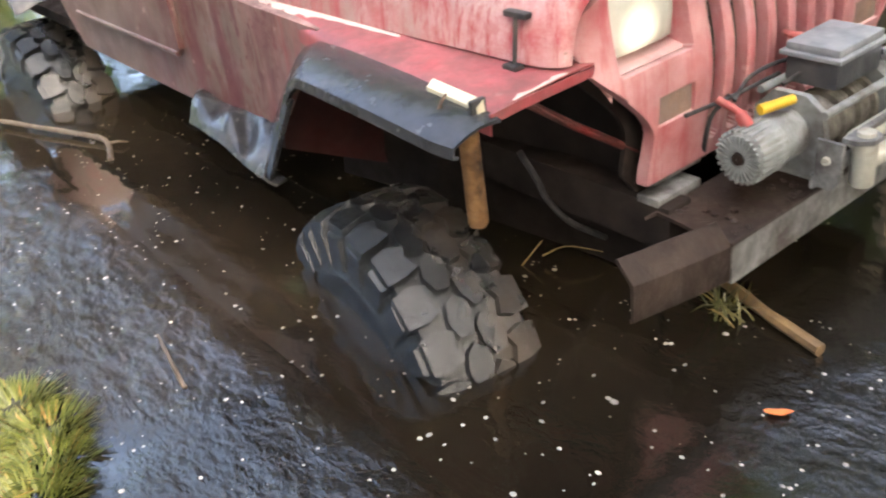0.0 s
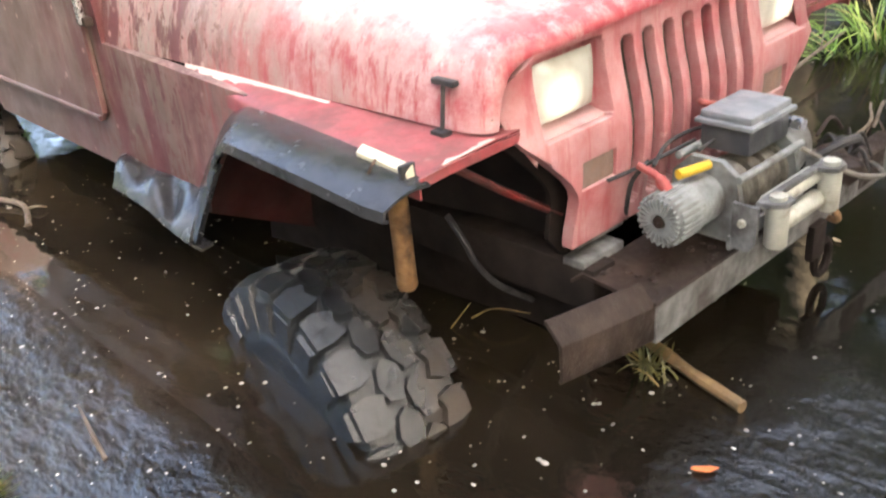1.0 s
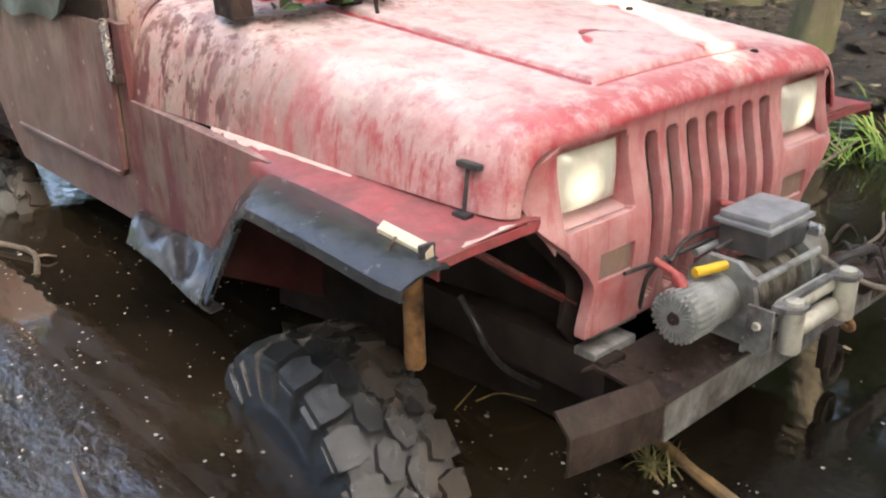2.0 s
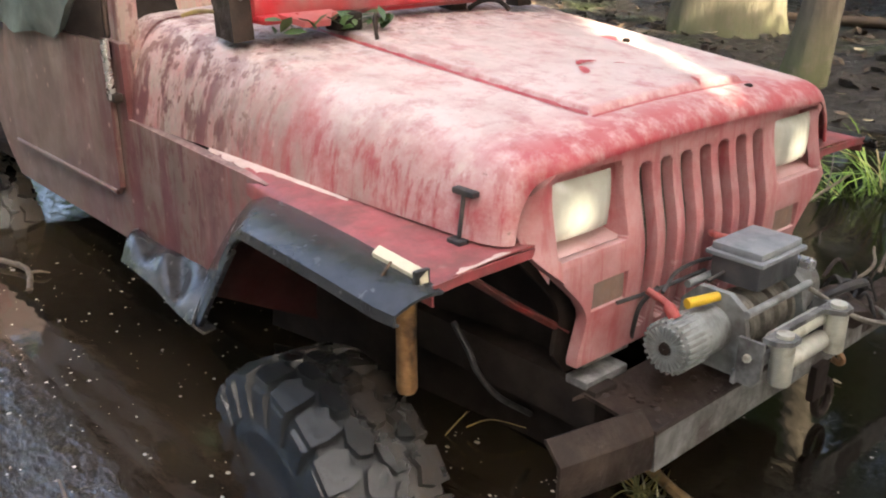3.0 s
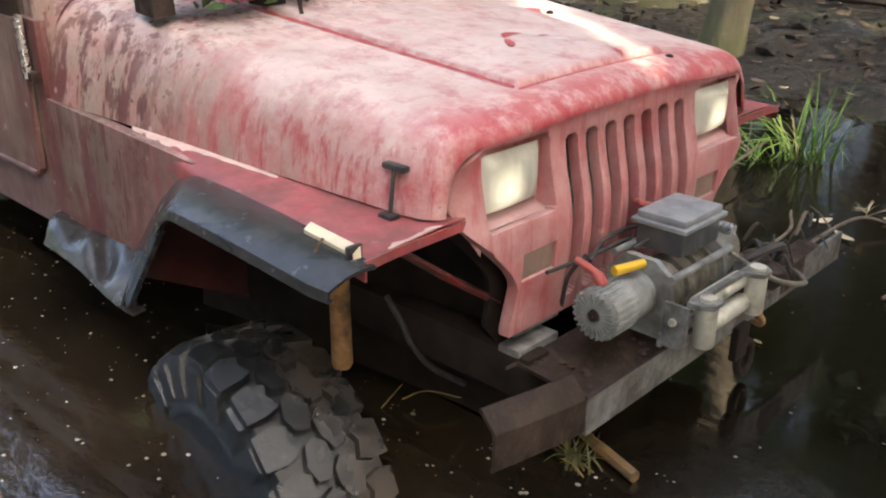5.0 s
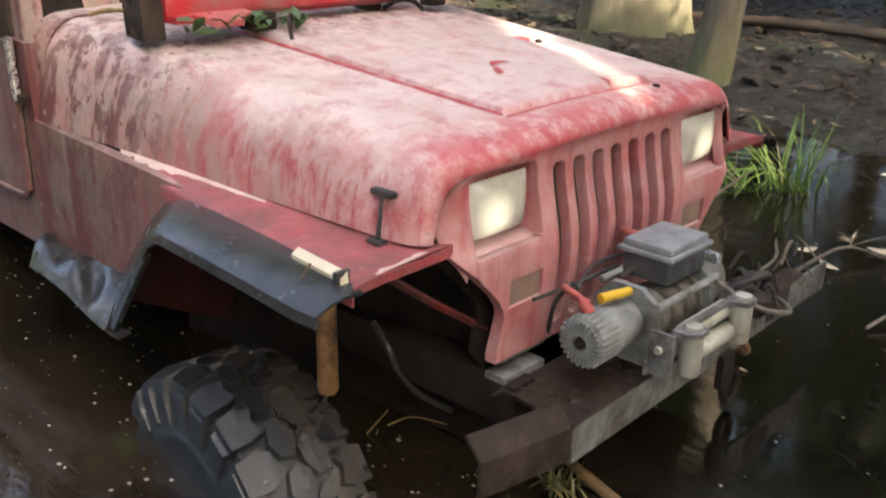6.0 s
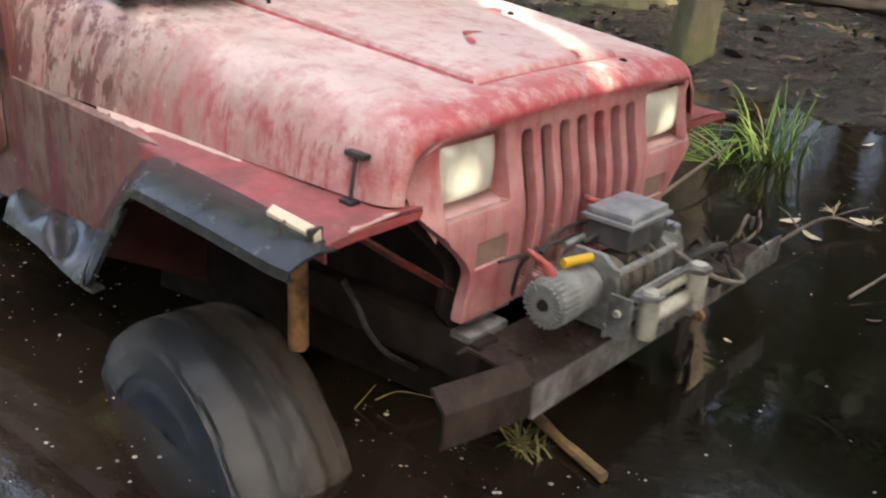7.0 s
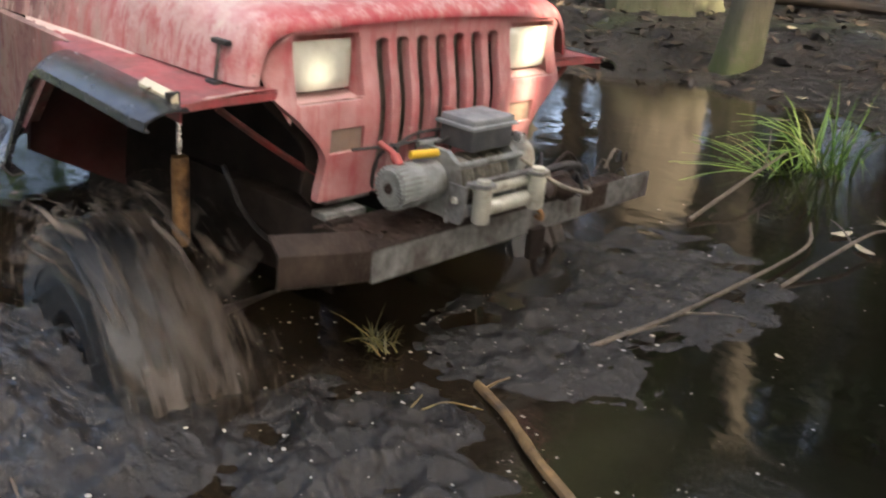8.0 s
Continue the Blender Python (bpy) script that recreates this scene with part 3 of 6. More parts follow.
def build_grille():
    slots = [-0.2085 + 0.0695 * k for k in range(7)]
    zs = [0.568, 0.585, 0.602, 0.606, 0.612, 0.622, 0.67, 0.69, 0.72, 0.75, 0.765, 0.775, 0.80, 0.816, 0.822, 0.834, 0.88, 0.915, 0.935, 0.941, 0.946, 0.950, 0.953, 0.960, 0.964, 0.971, 0.982, 0.990, 0.997]
    cuts = [0.24, 0.280, 0.287, 0.300, 0.385, 0.465, 0.478, 0.485]
    cols = [None, *[-c for c in reversed(cuts)]]
    for c in slots:
        cols += [c - 0.0205, c - 0.017, c - 0.011, c - 0.004, c + 0.004, c + 0.011, c + 0.017, c + 0.0205]
    cols += [*cuts, None]
    bm = bmesh.new()

    def place(i, z):
        e = grille_edge(z)
        y = -e if i == 0 else e if i == len(cols) - 1 else max(-e + 0.004, min(e - 0.004, cols[i]))
        return Vector((grille_x(z) - 0.055 * smooth_step(0.495, 0.565, abs(y)), y, z))

    made = {}
    for r, (za, zb) in enumerate(zip(zs, zs[1:])):
        for i in range(len(cols) - 1):
            a, b = cols[i], cols[i + 1]
            mid = ((a or -0.54 * (i == 0)) + (b or 0.54)) / 2 if a is not None and b is not None else None
            zc = (za + zb) / 2
            if mid is not None:
                k = [c for c in slots if abs(mid - c) < 0.0205]
                if k:
                    over = max(0, (zc - 0.935) / 0.019, (0.622 - zc) / 0.020)
                    if ((mid - k[0]) / 0.0215) ** 2 + over ** 2 < 1:
                        continue
                if math.hypot(max(0, abs(abs(mid) - 0.3825) - 0.0825), max(0, abs(zc - 0.893) - 0.057)) < 0.02:
                    continue
                if 0.280 < abs(mid) < 0.385 and 0.69 < zc < 0.75:
                    continue
            quad = []
            for j, q in ((i, r), (i + 1, r), (i + 1, r + 1), (i, r + 1)):
                if (j, q) not in made:
                    made[j, q] = bm.verts.new(place(j, zs[q]))
                quad.append(made[j, q])
            bm.faces.new(quad)
    bmesh.ops.recalc_face_normals(bm, faces=bm.faces)
    for f in bm.faces:
        if f.normal.x > 0:
            f.normal_flip()
    bmesh.ops.solidify(bm, geom=list(bm.faces), thickness=-0.028)
    grille = part("grille", bm, RED_CLEAN, car, "dusty red grille with seven upright slots", bevel=0.003)
    core = block(-0.075, -0.06, -0.25, 0.25, 0.57, 0.98)
    part("radiator", core, RADIATOR, car, "dusty pale radiator core")
    fins = bmesh.new()
    for k in range(40):
        block(-0.061, -0.056, -0.25, 0.25, 0.58 + 0.0098 * k, 0.583 + 0.0098 * k, fins)
    tagged(part("radiator_core", fins, RADIATOR, car, "fine fins of the radiator", smooth=False), kind="stuff")
    for side in (-1, 1):
        def yy(v):
            return side * v
        cup = bmesh.new()
        # recess behind the opening: sloping shelf below, walls at the sides
        o = [(0.279, 0.815), (0.486, 0.815), (0.486, 0.971), (0.279, 0.971)]
        i = [(0.288, 0.832), (0.482, 0.832), (0.482, 0.966), (0.288, 0.966)]
        front = [cup.verts.new((grille_x(z) - 0.020, yy(y), z)) for y, z in o]
        rear = [cup.verts.new((-0.050, yy(y), z)) for y, z in i]
        for k in range(4):
            cup.faces.new((front[k], front[(k + 1) % 4], rear[(k + 1) % 4], rear[k]))
        cup.faces.new(rear)
        light = part("headlight", cup, RED_CLEAN, car, "rectangular headlight in a red recess", smooth=False)
        rows = []
        for r in range(9):
            v = -1 + 2 * r / 8
            row = []
            for c in range(11):
                u = -1 + 2 * c / 10
                edge = 1 - max(abs(u) ** 6, abs(v) ** 6)
                row.append((-0.012 + 0.014 * edge - 0.004 * (u * u + v * v), yy(0.385 + 0.091 * u * (1 - 0.02 * v * v)), 0.896 + 0.059 * v * (1 - 0.02 * u * u)))
            rows.append(row)
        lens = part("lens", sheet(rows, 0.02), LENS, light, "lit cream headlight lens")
        sig = block(-0.02, grille_x(0.72) - 0.008, yy(0.33) - 0.056, yy(0.33) + 0.056, 0.689, 0.752)
        part("turn_signal", sig, AMBER, car, "turn signal lens caked in mud", bevel=0.01)
    for y in (-0.30, 0.30):
        part("grille_bracket", block(-0.05, 0.006, y - 0.075, y + 0.075, 0.554, 0.573), GREY_STEEL, car, bevel=0.004)


def build_fender(side):
    """Red fender top between the hood and the flare, with a lip at the front."""
    rows = []
    for k in range(30):
        x = -0.005 - k * 0.029
        t = k / 29
        inner = lerp(0.52, 0.585, min(1, t * 6)) if k < 5 else lerp(0.585, 0.65, t)
        outer = lerp(0.764, 0.742, min(1, t / 0.5)) if t < 0.5 else lerp(0.742, 0.700, smooth_step(0.50, 0.92, t))
        z = lerp(0.854, 0.882, t)
        row = [(x, side * lerp(inner, outer, u), z - 0.012 * u + 0.006 * math.sin(u * math.pi)) for u in (0, 0.2, 0.4, 0.6, 0.8, 0.95)]
        row += [(x, side * (outer + 0.004), z - 0.022), (x, side * (outer + 0.004), z - 0.05)]
        rows.append(row)
    fender = part("fender", sheet(rows, 0.004), RED_FENDER, car, "red front fender, dusty, its front edge bent")
    lip = bmesh.new()
    lipline = [(-0.004, 0.52, 0.842), (-0.002, 0.60, 0.842), (0.0, 0.70, 0.842), (0.0, 0.768, 0.838)]
    sheet([[(x, side * y, z + d) for x, y, z in lipline] for d in (0.006, -0.012)], 0.004, lip)
    part("fender_lip", lip, RED_FENDER, fender, "bent front lip of the fender")
    if side < 0:
        cake = bmesh.new()
        grid = []
        for k in range(26):
            x = -0.40 - 0.020 * k
            w = 0.030 * math.sin(math.pi * min(1, (k + 0.5) / 26)) ** 0.6 + 0.004 * math.sin(k * 1.9)
            t = -x / 0.85
            y0 = lerp(0.612, 0.668, t) + 0.006
            grid.append([(x, -(y0 + w * u), lerp(0.853, 0.877, t) + 0.007 * (1 - u * u) - 0.004 * u) for u in (-0.1, 0.3, 0.6, 1)])
        sheet(grid, 0.003, cake)
        part("mud_cake", cake, DUST, fender, "pale dried mud along the hood seam")
        paint = sheet([[(-0.004 - (0.030 * math.sin(math.pi * (j + 0.4) / 13) * (1 + 0.3 * math.sin(j * 2.7))) * k, -(0.585 + 0.0105 * j), 0.8575 - 0.0006 * j - 0.001 * k) for j in range(13)] for k in (0, 0.5, 1)], 0.002)
        part("scrape", paint, DUST, fender, "pale scrape at the fender's front corner")


def flare_section(u):
    """The flare's line from its front tip (0) over the arch to its rear foot (1): inner edge and outer edge."""
    line = [((0.012, 0.757, 0.836), (0.000, 0.852, 0.816)), ((-0.05, 0.757, 0.848), (-0.045, 0.859, 0.819)),
            ((-0.25, 0.744, 0.856), (-0.22, 0.863, 0.834)), ((-0.45, 0.737, 0.861), (-0.385, 0.863, 0.842)),
            ((-0.56, 0.734, 0.858), (-0.455, 0.861, 0.843)), ((-0.63, 0.732, 0.832), (-0.495, 0.859, 0.820)),
            ((-0.715, 0.730, 0.764), (-0.545, 0.857, 0.760)), ((-0.80, 0.728, 0.672), (-0.625, 0.853, 0.662)),
            ((-0.880, 0.726, 0.582), (-0.710, 0.842, 0.566)), ((-0.890, 0.724, 0.572), (-0.735, 0.834, 0.545))]
    f = u * (len(line) - 1)
    k = min(int(f), len(line) - 2)
    return [Vector(line[k][e]).lerp(Vector(line[k + 1][e]), f - k) for e in (0, 1)]


def build_flare(side):
    rows = []
    for k in range(65):
        a, b = flare_section(k / 64)
        bulge = Vector((0, 0, 0.010)) if k < 40 else Vector((0.006, 0, 0.008))
        row = [a + (b - a) * u + bulge * math.sin(u * math.pi) for u in (0, 0.15, 0.4, 0.65, 0.86, 0.95, 1)]
        drop = Vector((0.0, 0.004, -0.019)) if k < 38 else Vector((0.018, 0.004, -0.010))
        row += [b + drop * 0.4, b + drop, b + drop + Vector((0, -0.012, -0.004))]
        rows.append([(q.x, side * q.y, q.z) for q in row])
    flare = part("fender_flare", sheet(rows, 0.006), FLARE, car, "scuffed grey-black plastic fender flare")
    # the creased rear end of the flare, running back along the sill
    foot = []
    for k in range(25):
        u = k / 24
        inner = Vector((lerp(-0.865, -1.262, u), 0.717, 0.582 + 0.006 * math.sin(u * 7)))
        crease = Vector((lerp(-0.775, -1.172, u), lerp(0.818, 0.800, u), lerp(0.522, 0.565, smooth_step(0.10, 0.75, u))))
        low = crease + Vector((0.012, -0.016, -0.008 - 0.020 * smooth_step(0.72, 0.30, u)))
        dent = 0.022 * math.exp(-((u - 0.26) / 0.10) ** 2) - 0.010 * math.exp(-((u - 0.48) / 0.05) ** 2)
        ridge = 0.010 * math.sin(u * math.pi * 5) * smooth_step(0.0, 0.3, u)
        row = []
        for v in (0, 0.12, 0.3, 0.5, 0.7, 0.88, 1):
            q = inner.lerp(crease, v)
            q.z += 0.016 * math.sin(v * math.pi) ** 0.7 * (0.4 + u) + (ridge - dent) * math.sin(v * math.pi)
            row.append(q)
        row += [crease + Vector((0.002, 0.003, -0.005)), crease.lerp(low, 0.55) + Vector((0, 0.006, 0)), low, low + Vector((0, -0.030, 0.004))]
        foot.append([(q.x, side * q.y, q.z) for q in row])
    part("flare_foot", sheet(foot, 0.006), FLARE, flare, "wet torn rear end of the flare")
    if side < 0:
        lampbox = prism([(-0.022, -0.760, 0.838), (-0.155, -0.757, 0.846), (-0.155, -0.759, 0.871), (-0.022, -0.762, 0.863)], (0, -0.016, -0.010))
        lampo = part("side_marker", lampbox, CREAM, flare, "cracked cream side marker lamp", bevel=0.004)
        wire = tube(curve([(-0.095, -0.782, 0.862), (-0.088, -0.796, 0.858), (-0.092, -0.806, 0.842), (-0.105, -0.822, 0.838)], 5), 0.0028, 6)
        part("wire", wire, RUST, lampo, "bare bent wire")
        part("marker_clip", block(-0.034, -0.024, -0.786, -0.755, 0.838, 0.866), CABLE, lampo, bevel=0.002)


def build_wheelwell(side):
    apron = bmesh.new()
    prism([(-0.04, side * 0.29, 0.845), (-0.95, side * 0.44, 0.87), (-1.05, side * 0.44, 0.30), (-0.62, side * 0.30, 0.26), (-0.04, side * 0.29, 0.28)], (0, side * 0.01, 0), apron)
    part("inner_fender", apron, BLACK, car, "black muddy inner fender")
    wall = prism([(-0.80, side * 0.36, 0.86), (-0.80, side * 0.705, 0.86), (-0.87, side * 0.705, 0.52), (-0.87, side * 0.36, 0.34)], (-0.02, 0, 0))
    part("firewall_panel", wall, PANEL_DARK, car, "dark red panel behind the wheel")
    # black rounded support panel beside the grille
    arc = [(-0.050, side * (grille_edge(z) + 0.012), z) for z in [0.84 - 0.02 * k for k in range(14)]]
    arc += [(-0.050, side * 0.30, 0.44), (-0.050, side * 0.30, 0.84)]
    part("support_panel", prism(arc, (0.012, 0, 0)), BLACK, car, "black panel beside the grille")
    brace = tube([(-0.055, side * 0.645, 0.812), (-0.050, side * 0.53, 0.727), (-0.046, side * 0.37, 0.618)], 0.0085, 8, None, 0.25)
    part("brace_rod", brace, RED_DARK, car, "rusty red fender brace rod")
    hose = tube(curve([(-0.24, side * 0.50, 0.61), (-0.18, side * 0.511, 0.567), (-0.18, side * 0.486, 0.512), (-0.18, side * 0.425, 0.433), (-0.18, side * 0.316, 0.345)], 6), 0.007, 8)
    part("steering_hose", hose, CABLE, car, "black curved hose")
    rail = block(-2.9, 0.06, side * 0.36 - 0.035, side * 0.36 + 0.035, 0.43, 0.53)
    part("frame_rail", rail, BLACK, car, "black chassis rail", bevel=0.006)


def build_tub():
    side_pts = [(-0.60, 0.868), (-0.64, 0.835), (-0.72, 0.755), (-0.80, 0.665), (-0.885, 0.568), (-0.95, 0.545), (-1.05, 0.540), (-2.18, 0.547), (-2.26, 0.62), (-2.40, 0.80), (-2.62, 0.87), (-3.05, 0.87), (-3.2, 0.75), (-3.3, 0.75), (-3.3, 1.08), (-2.35, 1.08), (-2.2, 1.06), (-1.95, 0.93), (-1.5, 0.93), (-1.376, 1.09), (-1.264, 1.085), (-1.258, 0.893)]
    for side in (-1, 1):
        y = side * 0.712
        part("body_side", prism([(x, y, z) for x, z in side_pts], (0, -side * 0.03, 0)), RED_SIDE, car, "red body side under dried mud", bevel=0.006)
        # half door with a raised edge, slightly proud of the side
        door = prism([(x, side * 0.716, z) for x, z in ((-1.31, 1.085), (-1.315, 0.70), (-1.345, 0.672), (-2.06, 0.672), (-2.10, 0.70), (-2.12, 0.93), (-2.06, 1.075), (-1.95, 1.085))], (0, side * 0.016, 0))
        door = part("half_door", door, RED_SIDE, car, "red half door caked with brown mud", bevel=0.008)
        crease = tube([(-1.33, side * 0.733, 0.686), (-2.09, side * 0.733, 0.686)], 0.007, 8)
        part("door_crease", crease, RED_SIDE, door)
        hinge = tube([(-1.272, side * 0.742, 0.948), (-1.276, side * 0.744, 1.10)], 0.011, 10)
        hg = part("door_hinge", hinge, CHROME, door, "bright worn hinge pin")
        part("hinge_knuckle", block(-1.30, -1.245, side * 0.735 - 0.012, side * 0.735 + 0.012, 0.942, 0.965), BROWN_STEEL, hg, bevel=0.004)
        part("mirror_arm", block(-1.290, -1.276, side * 0.73 - 0.008, side * 0.73 + 0.008, 1.10, 1.24), BROWN_STEEL, hg, bevel=0.008)
        rear = []
        for k in range(25):
            a = radians(180 - k * 6.0)
            rear.append([(-2.80 + 0.56 * math.cos(a), side * w, 0.42 + 0.46 * max(-0.1, math.sin(a)) - 0.02 * (w > 0.8)) for w in (0.715, 0.78, 0.84, 0.86)])
        part("fender_flare", sheet(rear, 0.006), FLARE, car, "muddy grey rear fender flare")
    floor = block(-3.28, -1.22, -0.68, 0.68, 0.56, 0.60)
    part("body_floor", floor, BLACK, car)
    part("firewall", block(-1.24, -1.20, -0.56, 0.56, 0.56, 1.06), BLACK, car)
    part("tailgate", block(-3.30, -3.27, -0.68, 0.68, 0.60, 1.07), RED, car, bevel=0.006)
    cowl = sheet([[hood_profile(x, k / 40) + Vector((0, 0, 0.004)) for k in range(-40, 41)] for x in (-1.268, -1.29, -1.33, -1.37)], 0.006)
    part("cowl", cowl, RED, car, "red cowl behind the hood")
    for y in (-0.665, 0.665):
        part("cowl_post", block(-1.372, -1.300, y - 0.030, y + 0.030, 1.00, 1.30), RED, car, "red post at the cowl corner", bevel=0.010)
    dash = block(-1.46, -1.375, -0.56, 0.56, 0.98, 1.10)
    part("dashboard", dash, BLACK, car, bevel=0.015)
    for y in (-0.32, 0.32):
        seat = block(-2.10, -1.66, y - 0.22, y + 0.22, 0.62, 0.80)
        s = part("car_seat", seat, BLACK, car, "black car seat", bevel=0.03)
        part("backrest", prism([(-2.06, y - 0.22, 0.78), (-2.20, y - 0.22, 0.78), (-2.30, y - 0.22, 1.18), (-2.20, y - 0.22, 1.20)], (0, 0.44, 0)), BLACK, s, bevel=0.02)


def build_cowl_clutter():
    """Windscreen brackets folded on the hood: a brown upright, a red channel and a dark box."""
    post = prism([(-0.985, -0.590, 1.125), (-0.885, -0.600, 1.120), (-0.905, -0.600, 1.30), (-1.00, -0.590, 1.30)], (0, 0.055, 0.004))
    post = part("windscreen_bracket", post, BROWN_STEEL, car, "muddy brown upright bracket", bevel=0.006)
    part("bolt", lathe([(0.0, 0.010), (0.008, 0.010), (0.010, 0.001)], (-0.893, -0.575, 1.225), "X", 8), CHROME, post)
    frm = bmesh.new()
    block(-0.96, -0.885, -0.54, 0.55, 1.170, 1.215, frm)
    block(-0.93, -0.845, -0.54, -0.33, 1.158, 1.178, frm)
    block(-0.96, -0.915, -0.54, 0.55, 1.155, 1.29, frm)
    frm = part("windscreen_frame", frm, BRIGHT_RED, car, "bright red folded windscreen frame", bevel=0.008)
    part("hinge_tab", prism([(-0.85, -0.50, 1.168), (-0.80, -0.46, 1.152), (-0.81, -0.38, 1.150), (-0.86, -0.34, 1.168)], (0, 0, 0.014)), BRIGHT_RED, frm, bevel=0.004)
    part("wiper_box", block(-0.90, -0.835, -0.335, -0.265, 1.128, 1.172), BLACK, frm, "small dark box under the frame", bevel=0.006)
    part("tool_handle", tube(curve([(-1.09, -0.62, 1.165), (-1.05, -0.60, 1.178), (-0.98, -0.585, 1.182)], 4), 0.005, 8), STRAW, frm, "yellowish stick on the cowl")
    for y in (0.15, 0.42):
        part("frame_foot", block(-0.985, -0.93, y - 0.03, y + 0.03, 1.13, 1.18), BROWN_STEEL, frm, bevel=0.005)


def build_bumper():
    plate = bmesh.new()
    prism([(0.030, -0.430, 0.520), (0.035, -0.40, 0.520), (0.200, -0.398, 0.504), (0.200, 0.42, 0.504), (0.030, 0.42, 0.520)], (0, 0, -0.008), plate)
    bumper = part("front_bumper", plate, BROWN_STEEL, car, "homemade steel winch bumper covered in mud", bevel=0.002)
    face = prism([(0.200, -0.400, 0.506), (0.200, 0.82, 0.512), (0.200, 0.82, 0.43), (0.200, -0.395, 0.422)], (0.008, 0, 0))
    part("bumper_face", face, GREY_STEEL, bumper, "scraped grey front face", bevel=0.002)
    for side in (-1, 1):
        end = bmesh.new()
        ends = [(side * 0.398, 0.0), (side * 0.47, 0.003), (side * 0.58, 0.002), (side * 0.668, 0.0)]
        grid = []
        for y, d in ends:
            lift = 0.046 * (abs(y) - 0.398) / 0.27 if side < 0 else 0.01
            z = 0.510 + lift
            if side > 0:
                grid.append([(0.150, y, z - 0.004), (0.172, y, z - 0.002), (0.200, y, z - 0.002), (0.206 + d, y, z - 0.008), (0.206 + d, y, z - 0.078), (0.198, y, z - 0.085)])
                continue
            grid.append([(0.166, y, z + 0.034), (0.172, y, z + 0.036), (0.200, y, z + 0.004), (0.206 + d, y, z - 0.004), (0.206 + d, y, z - 0.078), (0.198, y, z - 0.085)])
        sheet(grid, 0.008, end)
        part("bumper_end", end, BROWN_STEEL, bumper, "dark brown bumper end of angle steel", bevel=0.0015)
    lip = tube([(0.206, -0.40, 0.509), (0.206, 0.40, 0.508)], 0.005, 6)
    part("bumper_weld", lip, BROWN_STEEL, bumper)
    for y in (-0.33, 0.33):
        tab = block(-0.02, 0.036, y - 0.065, y + 0.065, 0.522, 0.541)
        part("mount_tab", tab, GREY_STEEL, bumper, bevel=0.003)
    for k in range(9):
        x, y = random.uniform(0.06, 0.19), random.uniform(-0.38, -0.05)
        part("bolt", lathe([(0, 0.009), (0.006, 0.009), (0.008, 0.001)], (x, y, 0.512), "Z", 6), BROWN_STEEL, bumper)
    clod = bmesh.new()
    droplet(clod, (0, 0, 0), 0.010, 0.007, 0.005)
    clod = mesh_of("mud_clod", clod, BROWN_STEEL)
    for k in range(34):
        o = new("mud_clod", clod)
        o.parent = bumper
        x = random.uniform(0.045, 0.195)
        o.matrix_basis = pose(x, random.uniform(-0.39, 0.02), 0.521 - 0.094 * max(0, x - 0.035) + 0.002, 0, 0, random.uniform(0, 360)) @ Matrix.Scale(random.uniform(0.35, 1.1), 4)
    hook = bmesh.new()
    block(0.205, 0.225, 0.20, 0.26, 0.35, 0.44, hook)
    part("tow_tab", hook, BLACK, bumper, "black tow tab under the bumper", bevel=0.004)
    loop = tube([(0.215 + 0.0 * a, 0.27 + 0.035 * math.cos(a), 0.335 + 0.045 * math.sin(a)) for a in [k * 2 * math.pi / 14 for k in range(15)]], 0.010, 8)
    part("shackle", loop, BLACK, bumper, "black steel shackle")


